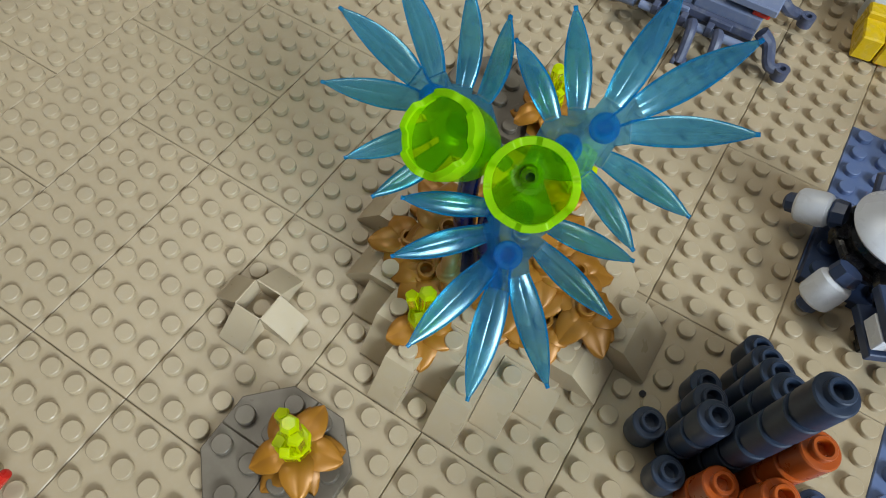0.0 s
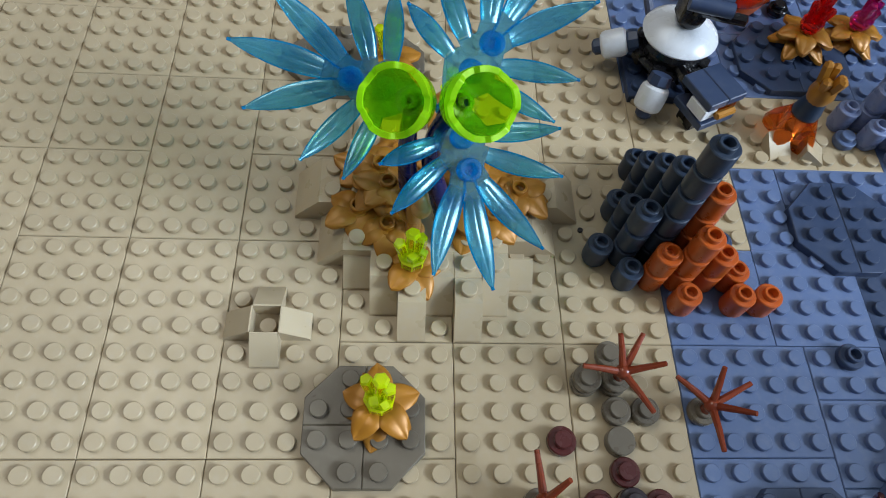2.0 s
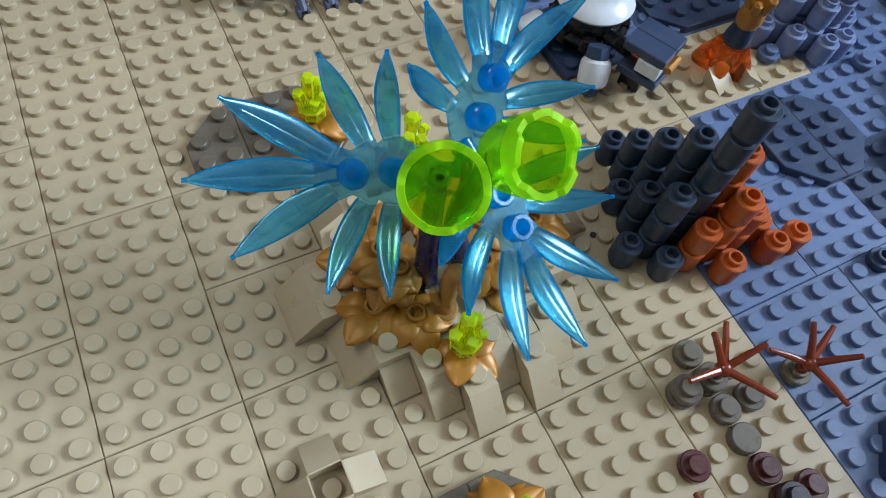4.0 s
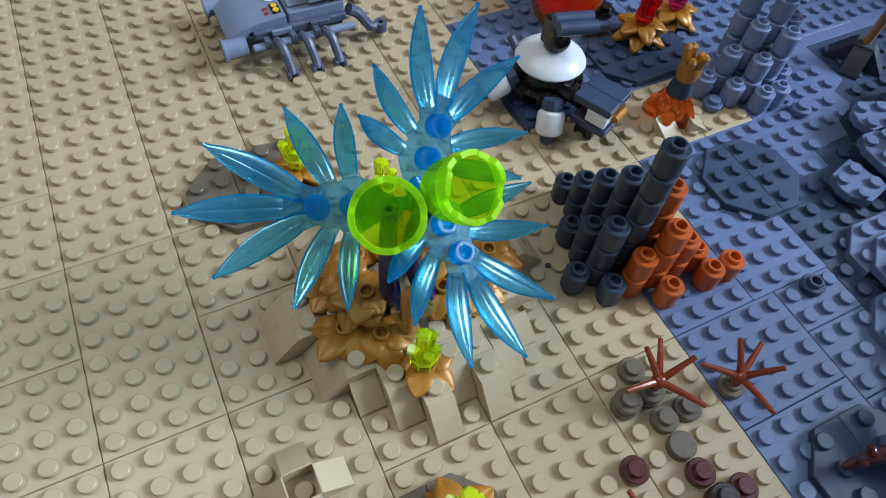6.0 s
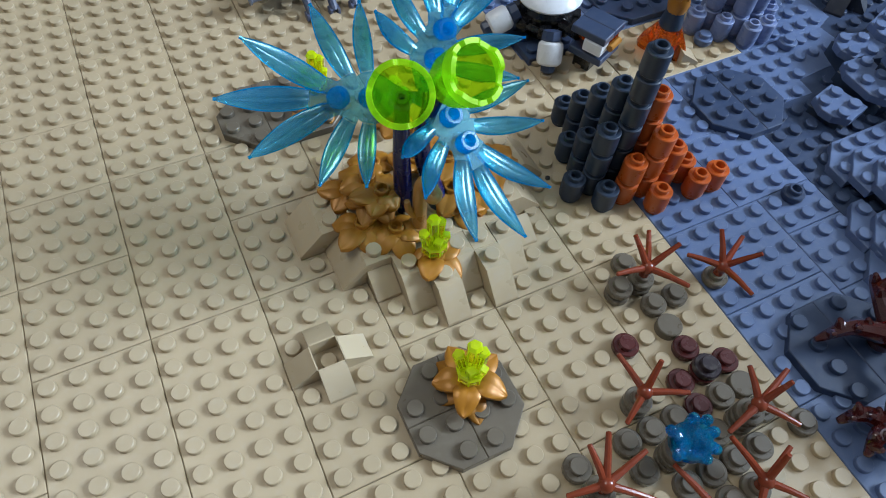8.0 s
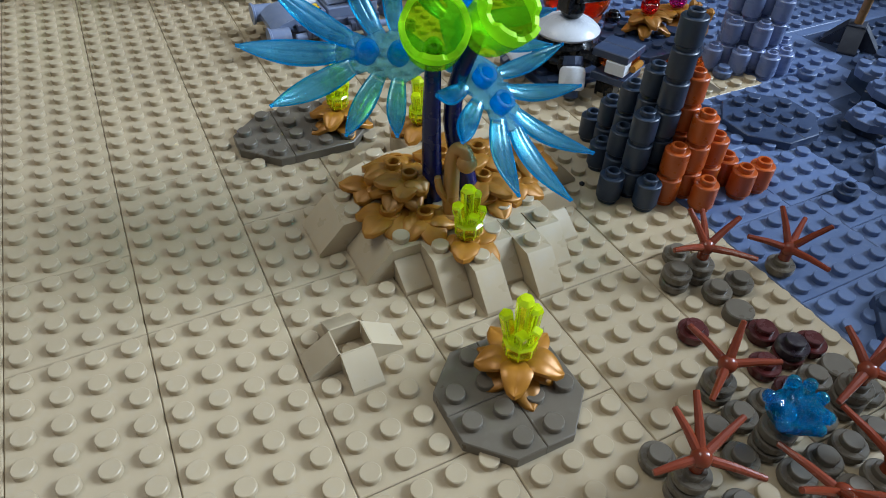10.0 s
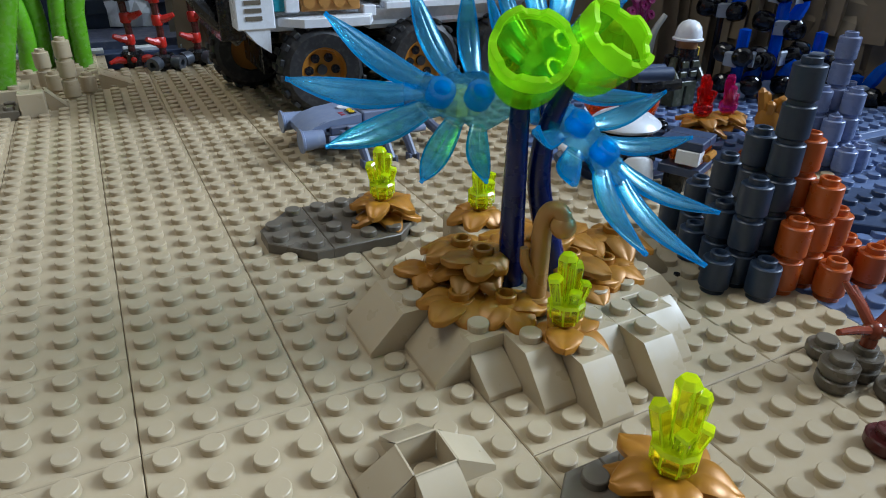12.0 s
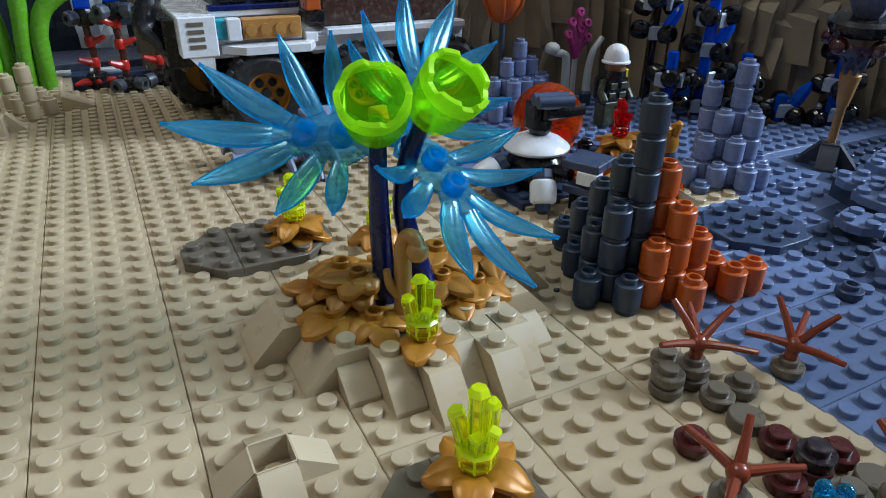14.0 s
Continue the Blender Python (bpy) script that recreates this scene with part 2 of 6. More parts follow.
# ---- geometry helpers ----
class Geo:
    """Gathers vertices, faces and face materials of one mesh."""

    def __init__(self):
        self.v, self.f, self.m, self.slot = [], [], [], 0

    def put(self, verts, faces, mat=None):
        n = len(self.v)
        if mat is None:
            self.v += [tuple(p) for p in verts]
        else:
            self.v += [tuple(mat @ Vector(p)) for p in verts]
        self.f += [tuple(n + i for i in q) for q in faces]
        self.m += [self.slot] * len(faces)
        return self

    def lathe(self, prof, seg=16, mat=None, closed=False):
        """Turns a profile of (radius, height), from bottom to top, about z."""
        vs, fs, rings = [], [], []
        for r, z in prof:
            if r < 1e-7:
                rings.append([len(vs)])
                vs.append((0, 0, z))
            else:
                rings.append(list(range(len(vs), len(vs) + seg)))
                vs += [(r * math.cos(2 * math.pi * i / seg), r * math.sin(2 * math.pi * i / seg), z) for i in range(seg)]
        pairs = list(zip(rings, rings[1:])) + ([(rings[-1], rings[0])] if closed else [])
        for a, b in pairs:
            for i in range(seg):
                j = (i + 1) % seg
                if len(a) == 1 and len(b) == 1:
                    continue
                if len(a) == 1:
                    fs.append((a[0], b[j], b[i]))
                elif len(b) == 1:
                    fs.append((a[i], a[j], b[0]))
                else:
                    fs.append((a[i], a[j], b[j], b[i]))
        return self.put(vs, fs, mat)

    def prism(self, poly, z0, z1, c=0.00025, mat=None):
        """A convex or simple outline (counter-clockwise) raised from z0 to z1, its upper edge chamfered by c."""
        n = len(poly)
        ins = []
        for i in range(n):
            p0, p1, p2 = Vector(poly[i - 1]), Vector(poly[i]), Vector(poly[(i + 1) % n])
            d1, d2 = (p1 - p0).normalized(), (p2 - p1).normalized()
            n1, n2 = Vector((-d1.y, d1.x)), Vector((-d2.y, d2.x))
            k = (n1 + n2)
            k = k / max(0.3, k.dot(n1))
            ins.append(p1 + k * c)
        vs = [(x, y, z0) for x, y in poly] + [(x, y, z1 - c) for x, y in poly] + [(p.x, p.y, z1) for p in ins]
        fs = [tuple(range(n))[::-1], tuple(range(2 * n, 3 * n))]
        for k in range(2):
            for i in range(n):
                j = (i + 1) % n
                fs.append((k * n + i, k * n + j, k * n + n + j, k * n + n + i))
        return self.put(vs, fs, mat)

    def box(self, x0, x1, y0, y1, z0, z1, c=0.00025, mat=None):
        """A box with all its edges chamfered."""
        lo, hi = (x0, y0, z0), (x1, y1, z1)
        vs, idx = [], {}
        for sx in (0, 1):
            for sy in (0, 1):
                for sz in (0, 1):
                    s = (sx, sy, sz)
                    for a in range(3):
                        p = [(hi[k] if s[k] else lo[k]) for k in range(3)]
                        for k in range(3):
                            if k != a:
                                p[k] += -c if s[k] else c
                        idx[(s, a)] = len(vs)
                        vs.append(p)
        fs = []
        for a in range(3):
            b, d = (a + 1) % 3, (a + 2) % 3
            for side in (0, 1):
                q = []
                for u, w in ((0, 0), (1, 0), (1, 1), (0, 1)):
                    s = [0, 0, 0]
                    s[a], s[b], s[d] = side, u, w
                    q.append(idx[(tuple(s), a)])
                fs.append(tuple(q if side else q[::-1]))
            for u in (0, 1):
                for w in (0, 1):
                    s0, s1 = [0, 0, 0], [0, 0, 0]
                    s0[b], s0[d], s1[b], s1[d] = u, w, u, w
                    s1[a] = 1
                    q = (idx[(tuple(s0), b)], idx[(tuple(s1), b)], idx[(tuple(s1), d)], idx[(tuple(s0), d)])
                    fs.append(q if (u + w) % 2 == 1 else q[::-1])
        for s in [(i, j, k) for i in (0, 1) for j in (0, 1) for k in (0, 1)]:
            q = tuple(idx[(s, a)] for a in range(3))
            fs.append(q if sum(s) % 2 else q[::-1])
        return self.put(vs, fs, mat)

    def tube(self, pts, radii, seg=10, mat=None, flat=1.0):
        """A round bar along points, its radius changing; ends rounded off by a last small ring."""
        pts = [Vector(p) for p in pts]
        n = len(pts)
        if not hasattr(radii, "__len__"):
            radii = [radii] * n
        vs, fs = [], []
        ref = None
        for i, p in enumerate(pts):
            t = (pts[min(i + 1, n - 1)] - pts[max(i - 1, 0)]).normalized()
            if ref is None:
                ref = t.orthogonal().normalized()
            ref = (ref - t * ref.dot(t)).normalized()
            w = t.cross(ref)
            for k in range(seg):
                a = 2 * math.pi * k / seg
                vs.append(p + radii[i] * (math.cos(a) * ref + flat * math.sin(a) * w))
        for i in range(n - 1):
            for k in range(seg):
                j = (k + 1) % seg
                fs.append((i * seg + k, i * seg + j, i * seg + seg + j, i * seg + seg + k))
        a, b = len(vs), len(vs) + 1
        t0, t1 = (pts[0] - pts[1]).normalized(), (pts[-1] - pts[-2]).normalized()
        vs += [pts[0] + t0 * radii[0] * 0.35, pts[-1] + t1 * radii[-1] * 0.35]
        for k in range(seg):
            j = (k + 1) % seg
            fs += [(a, j, k), (b, (n - 1) * seg + k, (n - 1) * seg + j)]
        return self.put(vs, fs, mat)

    def stud(self, x, y, z, seg=14, r=SR, h=SH):
        return self.lathe([(r, z - 0.0002), (r, z + h - 0.0002), (r - 0.0002, z + h), (0, z + h)], seg, Matrix.Translation((x, y, 0)))

    def ball(self, c, r, seg=14, rings=8, squash=1.0, mat=None):
        prof = [(r * math.sin(math.pi * i / rings), -r * squash * math.cos(math.pi * i / rings)) for i in range(rings + 1)]
        m = Matrix.Translation(c)
        return self.lathe(prof, seg, m if mat is None else mat @ m)

    def mesh(self, name, *mats, angle=32):
        me = bpy.data.meshes.new(name)
        me.from_pydata(self.v, [], self.f)
        for k in mats:
            me.materials.append(k)
        if len(mats) > 1:
            me.polygons.foreach_set("material_index", self.m)
        me.polygons.foreach_set("use_smooth", [True] * len(self.f))
        me.set_sharp_from_angle(angle=radians(angle))
        me.update()
        return me


def part(name, geo, material, parent, label="", m=None):
    """One mesh object under a thing or a part; geo is a Geo or a ready mesh."""
    me = geo if isinstance(geo, bpy.types.Mesh) else geo.mesh(name, material)
    ob = new(name, me)
    ob.parent = parent
    if m is not None:
        ob.matrix_basis = m
    return tagged(ob, label=label)


def thing(name, x, y, z, label, category, group="", turn=0.0, kind=""):
    """An empty at the thing's base; x and y in studs, z in metres, turn in degrees."""
    ob = new(name)
    ob.empty_display_size = 0.004
    ob.matrix_basis = pose(x * S, y * S, z, 0, 0, turn)
    return tagged(ob, label, category, group, kind)


def solo(name, geo, material, x, y, z, label, category, group="", turn=0.0, kind=""):
    """A thing of one mesh."""
    me = geo if isinstance(geo, bpy.types.Mesh) else geo.mesh(name, material)
    ob = new(name, me)
    ob.matrix_basis = pose(x * S, y * S, z, 0, 0, turn)
    return tagged(ob, label, category, group, kind)


def inside(poly, x, y):
    hit = False
    for i in range(len(poly)):
        (x0, y0), (x1, y1) = poly[i - 1], poly[i]
        if (y0 > y) != (y1 > y) and x < (x1 - x0) * (y - y0) / (y1 - y0) + x0:
            hit = not hit
    return hit


def studded(poly, z0, z1, geo=None, skip=(), margin=0.28, ox=0.0, oy=0.0, g=0.007, spots=None, c=0.00025):
    """A plate of any outline (in studs) with a stud on each whole field inside it; ox, oy shift the outline against the grid. With a list of spots, the studs are left to the caller."""
    geo = geo or Geo()
    cx, cy = sum(p[0] for p in poly) / len(poly), sum(p[1] for p in poly) / len(poly)
    geo.prism([((x + (g if x < cx else -g)) * S, (y + (g if y < cy else -g)) * S) for x, y in poly], z0, z1, c)
    xs, ys = [p[0] for p in poly], [p[1] for p in poly]
    for i in range(math.floor(min(xs)) - 1, math.ceil(max(xs)) + 1):
        for j in range(math.floor(min(ys)) - 1, math.ceil(max(ys)) + 1):
            x, y = i + 0.5 + ox, j + 0.5 + oy
            if (i, j) not in skip and all(inside(poly, x + a, y + b) for a, b in ((margin, 0), (-margin, 0), (0, margin), (0, -margin))):
                if spots is None:
                    geo.stud(x * S, y * S, z1)
                else:
                    spots.append((x * S, y * S))
    return geo


# ---- room and table ----
def plain(name, rgb, rough):
    mat, nt, bsdf = nodes_of(name)
    hsv = nt.nodes.new("ShaderNodeHueSaturation")
    hsv.inputs["Color"].default_value = (*rgb, 1)
    link(nt, ramp(nt, noise_tex(nt, 3, 6), 0.3, 0.7, 0.9, 1.08), hsv.inputs["Value"])
    link(nt, hsv.outputs[0], bsdf.inputs["Base Color"])
    bsdf.inputs["Roughness"].default_value = rough
    return mat


WALLPAINT = plain("wall_paint", (0.28, 0.275, 0.265), 0.8)
CEILPAINT = plain("ceiling_paint", (0.75, 0.74, 0.72), 0.9)
FLOORWOOD = plain("floor_wood", (0.22, 0.14, 0.08), 0.5)
TABLEWOOD = plain("table_wood", (0.3, 0.2, 0.11), 0.45)


def slab(name, x0, x1, y0, y1, z0, z1, mat):
    g = Geo().box(x0, x1, y0, y1, z0, z1, 0.001)
    return tagged(new(name, g.mesh(name, mat)), kind="structure")


FZ = -0.75
slab("floor_room", -2.4, 2.7, -2.4, 2.4, FZ - 0.1, FZ, FLOORWOOD)
slab("ceiling", -2.4, 2.7, -2.4, 2.4, 2.4, 2.5, CEILPAINT)
slab("wall_west", -2.5, -2.4, -2.4, 2.4, FZ, 2.4, WALLPAINT)
slab("wall_south", -2.5, 2.8, -2.5, -2.4, FZ, 2.4, WALLPAINT)
slab("wall_north", -2.5, 2.8, 2.4, 2.5, FZ, 2.4, WALLPAINT)
slab("wall_east_low", 2.7, 2.8, -2.4, 2.4, FZ, 0.9, WALLPAINT)
slab("wall_east_high", 2.7, 2.8, -2.4, 2.4, 2.38, 2.4, WALLPAINT)
slab("wall_east_near", 2.7, 2.8, -2.4, -1.7, 0.9, 2.38, WALLPAINT)
slab("wall_east_far", 2.7, 2.8, 0.1, 2.4, 0.9, 2.38, WALLPAINT)

table = thing("table", 10, 15, FZ, "long wooden table under the toy landscape", "table")
part("tabletop", Geo().box(-0.5, 0.5, -0.45, 0.5, -FZ - 0.035 - P, -FZ - P - 0.0004, 0.002), TABLEWOOD, table)
for lx in (-0.46, 0.4):
    for ly in (-0.41, 0.4):
        part("leg", Geo().box(lx, lx + 0.06, ly, ly + 0.06, 0, -FZ - 0.036 - P, 0.002), TABLEWOOD, table)

# ---- the studded ground, laid from plates ----
ground = tagged(new("ground"), kind="structure")
MESHES = {}


def rect(x0, x1, y0, y1):
    return [(x0, y0), (x1, y0), (x1, y1), (x0, y1)]


def ground_plate(x0, x1, y0, y1, mat, top=0.0):
    key = (x1 - x0, y1 - y0, mat.name)
    if key not in MESHES:
        MESHES[key] = studded(rect(0, x1 - x0, 0, y1 - y0), -P, 0, g=0.0115).mesh("plate", mat)
    return part("plate", MESHES[key], mat, ground, m=pose(x0 * S, y0 * S, top))


SEAMS = {
    -24: (-12, -4, 4, 12, 20, 28, 36, 48), -20: (-12, -4, 4, 12, 20, 28, 36, 48), -16: (-12, -8, 0, 8, 16, 24, 32, 40, 48),
    -12: (-12, -4, 4, 8, 12, 16, 24, 32, 40, 48), -8: (-12, -4, 4, 12, 20, 28, 36, 46), -4: (-12, -4, 4, 8, 12, 20, 28, 36, 46),
    0: (-12, -4, 0, 8, 16, 24, 32, 40, 46), 4: (-12, -6, 0, 8, 16, 24, 32, 40, 46), 8: (-12, -8, 0, 8, 16, 24, 32, 40, 46),
}
for sx, ys in SEAMS.items():
    for ya, yb in zip(ys, ys[1:]):
        ground_plate(sx, sx + 4, ya, yb, TAN)
for a in ((12, 16, 4, 8), (12, 16, 8, 12), (16, 20, 8, 12), (20, 23, 8, 12), (12, 16, 20, 26), (12, 18, 26, 34), (12, 18, 34, 46)):
    ground_plate(*a, TAN)
for a in ((12, 17, -4, 0), (12, 17, -8, -4), (12, 16, -14, -8), (16, 24, -14, -8), (17, 20, -2, 0), (17, 20, -5, -2), (17, 20, -8, -5),
          (12, 16, 0, 4), (16, 18, 4, 8), (12, 17, 12, 16), (12, 16, 16, 20),
          (17, 23, 12, 16), (23, 28, 12, 17), (28, 34, 12, 18), (16, 22, 16, 20), (22, 28, 17, 24), (16, 22, 20, 26), (28, 32, 18, 24),
          (18, 24, 26, 34), (24, 32, 24, 32)):
    ground_plate(*a, BLUEGREY)


def odd_plate(poly, mat):
    return part("plate", studded(poly, -P, 0, g=0.002, c=0.00008), mat, ground)


odd_plate([(16, 0), (20, 0), (20, 3.0), (18.5, 4), (16, 4)], BLUEGREY)
odd_plate([(20, 6.2), (22.4, 4.2), (24.3, 4.2), (24.4, 5.2), (27.0, 5.4), (28.6, 7.0), (28.5, 8), (18, 8), (18, 6.2)], BLUEGREY)
odd_plate([(23, 8), (28.5, 8), (29.65, 8.5), (29.65, 12), (23, 12)], BLUEGREY)
odd_plate([(29.65, 11.3), (34, 11.3), (34, 12), (29.65, 12)], BLUEGREY)
odd_plate(rect(34, 44, 11.3, 16), BLUEGREY)
odd_plate([(18.5, 4), (20, 3.0), (20, -8), (24, -8), (24, -5), (30, -5), (30, 5.4), (27, 5.4), (24.4, 5.2), (24.3, 4.2), (22.4, 4.2), (20, 6.2), (18, 6.2), (18, 4)], DARKBLUE)
odd_plate([(27, 5.4), (44, 5.4), (44, 11.3), (29.65, 11.3), (29.65, 8.5), (28.5, 8), (28.6, 7.0)], DARKBLUE)
odd_plate([(24, -20), (44, -20), (44, 5.4), (30, 5.4), (30, -5), (24, -5)], DARKBLUE)


# ---- round bricks, plates and columns ----
def ring_stud(z, r_in=0.00155):
    return [(0.0039, z - 0.0003), (0.0036, z), (SR, z), (SR, z + SH - 0.0002), (SR - 0.0002, z + SH), (r_in + 0.0001, z + SH), (r_in, z + SH - 0.0002), (r_in, z - 0.001), (0, z - 0.001)]


def round_brick():
    return Geo().lathe([(0, 0), (0.0031, 0), (0.0031, 0.0011), (0.0036, 0.0014), (0.0039, 0.0018)] + ring_stud(B), 22)


def round_plate(hollow=False):
    top = ring_stud(P) if hollow else [(0.0039, P - 0.0003), (0.0036, P), (SR, P), (SR, P + SH - 0.0002), (SR - 0.0002, P + SH), (0, P + SH)]
    return Geo().lathe([(0, 0), (0.0032, 0), (0.0032, 0.0009), (0.0039, 0.0011)] + top, 20)


def round_tile():
    return Geo().lathe([(0, 0), (0.0039, 0), (0.0039, P - 0.0003), (0.0036, P), (0, P)], 20)


BRICKS = {}


def column(x, y, n, mat, label, group, z=0.0):
    if mat.name not in BRICKS:
        BRICKS[mat.name] = round_brick().mesh("round_brick", mat)
    ob = thing("stone_column", x, y, z, label, "column", group)
    for k in range(n):
        part("round_brick", BRICKS[mat.name], mat, ob, m=pose(random.uniform(-1, 1) * 5e-5, random.uniform(-1, 1) * 5e-5, k * B, 0, 0, random.uniform(0, 90)))
    return ob


for x, y, n in ((11.5, 7.5, 1), (11.5, 6.5, 2), (11.5, 5.5, 3), (11.5, 4.5, 4), (11.5, 3.5, 6), (10.5, 5.5, 1), (10.5, 4.5, 2), (10.5, 3.5, 3), (9.5, 3.5, 1), (10.5, 2.5, 1), (13.5, 3.5, 1)):
    column(x, y, n, SLATE, "dark slate column of %s stacked round bricks on the tan ground" % ("one" if n == 1 else "two or more" if n < 6 else "six"), "slate columns")
for x, y, n in ((12.5, 3.5, 4), (12.5, 2.5, 3), (13.5, 2.5, 2), (14.5, 2.5, 1), (11.5, 2.5, 2), (14.5, 1.5, 1), (15.5, 1.5, 1), (12.5, 1.5, 1)):
    column(x, y, n, ORANGE, "burnt orange column of %s beside the slate columns" % ("one round brick" if n == 1 else "stacked round bricks"), "orange columns")
for x, y, n in ((23.5, 8.5, 1), (24.5, 8.5, 1), (23.5, 9.5, 2), (22.5, 10.5, 2), (23.5, 10.5, 3), (24.5, 10.5, 5), (24.5, 9.5, 3), (25.5, 10.5, 3), (23.5, 11.5, 4), (21.5, 10.5, 1), (25.5, 9.5, 1), (22.5, 9.5, 1)):
    column(x, y, n, PALEBLUE, "pale blue-grey column of round bricks at the edge of the tan ground", "pale columns")
for x, y, n in ((21.5, 26.5, 4), (20.5, 26.5, 3), (22.5, 26.5, 3), (21.5, 25.5, 2), (20.5, 25.5, 2), (19.5, 26.5, 2), (22.5, 25.5, 2), (19.5, 25.5, 1), (20.5, 24.5, 1), (21.5, 24.5, 1), (18.5, 25.5, 1), (23.5, 26.5, 2), (18.5, 24.5, 1)):
    column(x, y, n, PALEBLUE, "grey column of round bricks behind the orange dome", "far grey columns")

MPLATE, MTILE = {}, {}


def disc(x, y, mat, label, z=0.0, tile=False, hollow=False):
    store = MTILE if tile else MPLATE
    key = (mat.name, hollow)
    if key not in store:
        store[key] = (round_tile() if tile else round_plate(hollow)).mesh("round_tile" if tile else "round_plate", mat)
    return solo("round_tile" if tile else "round_plate", store[key], mat, x, y, z, label, "toy plate", "round plates", random.uniform(0, 90))


GREYDISC = "taupe round toy plate pressed on the tan ground"
for x, y, k in ((9.5, -0.5, 1), (8.5, -1.5, 2), (9.5, -2.5, 1), (7.5, -6.5, 1), (6.5, -6.5, 1), (9.5, -6.5, 1), (8.5, -7.5, 1), (5.5, -6.5, 1), (3.5, -6.5, 1),
                (5.5, -7.5, 1), (7.5, -8.5, 1), (6.5, -8.5, 1), (8.5, -8.5, 1), (11.5, -8.5, 1), (9.5, -8.5, 1), (4.5, -8.5, 1), (5.5, -9.5, 1), (7.5, -9.5, 1), (10.5, -2.5, 1), (10.5, -7.5, 1), (6.5, -7.5, 3), (3.5, -8.5, 1)):
    for q in range(k):
        disc(x, y, TAUPE, GREYDISC, q * P)
for x, y in ((9.5, -3.5), (10.5, -6.5)):
    disc(x, y, TAUPE, "smooth taupe round tile on the tan ground", 0, True)
for x, y in ((7.5, -3.5), (9.5, -4.5), (10.5, -5.5), (8.5, -5.5), (8.5, -6.5)):
    disc(x, y, MAROON, "maroon round toy plate on the tan ground")
disc(9.5, -5.5, PLUM, "plum-black round toy plate among maroon ones", P)
disc(9.5, -5.5, MAROON, "maroon round toy plate under a plum-black one")
for x, y in ((18.5, -0.5), (14.6, 4.2)):
    disc(x, y, DARKBLUE, "dark blue-grey round toy plate on the blue ground", 0, False, True)
disc(21.5, 9.5, BLUEGREY, "blue-grey round toy plate on the tan strip")
disc(25.5, 7.5, BLUEGREY, "blue-grey round toy plate on the blue ground")


# ---- flat octagon rocks ----
def octagon(x0, x1, y0, y1, c):
    return [(x0 + c, y0), (x1 - c, y0), (x1, y0 + c), (x1, y1 - c), (x1 - c, y1), (x0 + c, y1), (x0, y1 - c), (x0, y0 + c)]


STUDS = {}


def flat_rock(cx, cy, w, d, c, mat, label, split=0.0, group="flat rocks", shift=(0, 0), quarter=False):
    """Two wedge plates that make up one low eight-sided rock."""
    ob = thing("flat_rock", cx, cy, 0, label, "toy rock", group)
    h = w / 2
    left = [(-h + c, -d / 2), (split, -d / 2), (split, d / 2), (-h + c, d / 2), (-h, d / 2 - c), (-h, -d / 2 + c)]
    right = [(split, -d / 2), (h - c, -d / 2), (h, -d / 2 + c), (h, d / 2 - c), (h - c, d / 2), (split, d / 2)]
    ox, oy = shift
    polys = [left, right]
    if quarter:
        polys = [[(-h + c, -d / 2), (split, -d / 2), (split, 0), (-h, 0), (-h, -d / 2 + c)], [(-h, 0), (split, 0), (split, d / 2), (-h + c, d / 2), (-h, d / 2 - c)], right]
    if mat.name not in STUDS:
        STUDS[mat.name] = Geo().stud(0, 0, 0).mesh("stud", mat)
    for poly in polys:
        spots = []
        plate = part("wedge_plate", studded(poly, SH * 0.1, P, ox=ox, oy=oy, margin=0.22, spots=spots), mat, ob)
        for px, py in spots:
            part("stud", STUDS[mat.name], mat, plate, m=pose(px, py, P))
    return ob


flat_rock(1.0, -3.0, 4, 4, 1.1, STONE, "dark taupe eight-sided flat rock under a gold flower", 0.0, quarter=True)
flat_rock(0.0, 13.0, 6, 4, 1.4, STONE, "long taupe flat rock of two wedge plates", -1.0)
flat_rock(20.0, 5.0, 4.4, 4.2, 1.3, DARKBLUE, "dark blue-grey flat rock on the blue ground", 0.0)
flat_rock(15.2, -7.0, 4.6, 4, 1.2, DARKBLUE, "dark flat rock under the dark red thorn plant", 0.0, shift=(0.3, 0))
flat_rock(20.3, 14.2, 5.4, 4.2, 1.2, DARKBLUE, "dark flat rock under the red crystal flower", 0.0, shift=(0.2, 0.3))


# ---- slopes and the mound ----
def slope_geo(w, run, depth, h, lip=0.0014):
    """A wedge brick, w wide, that falls towards -y over run, with a flat top behind it."""
    a, r, d, g = w * S - 0.0001, run * S, depth * S, 0.00025
    prof = [(0, 0), (d, 0), (d, h - g), (d - g, h), (r + g * 0.5, h), (r - g, h - g), (g * 0.5, lip), (0, lip - g)]
    n = len(prof)
    vs = [(0.0001, y, z) for y, z in prof] + [(a, y, z) for y, z in prof]
    fs = [tuple(range(n))[::-1], tuple(range(n, 2 * n))]
    fs += [(i, (i + 1) % n, n + (i + 1) % n, n + i) for i in range(n)]
    fs = [f[::-1] for f in fs]
    geo = Geo().put(vs, fs)
    if depth > run:
        for k in range(round(w)):
            geo.stud((k + 0.5) * S, r + S * 0.5, h)
    return geo


mound = thing("mound", 3, 4.5, 0, "tan mound of slope bricks covered in gold leaves", "toy rock")
MX, MY = 3, 4.5
MH = 0.0096


def on_mound(x, y, turn):
    return pose((x - MX) * S, (y - MY) * S, 0, 0, 0, turn)


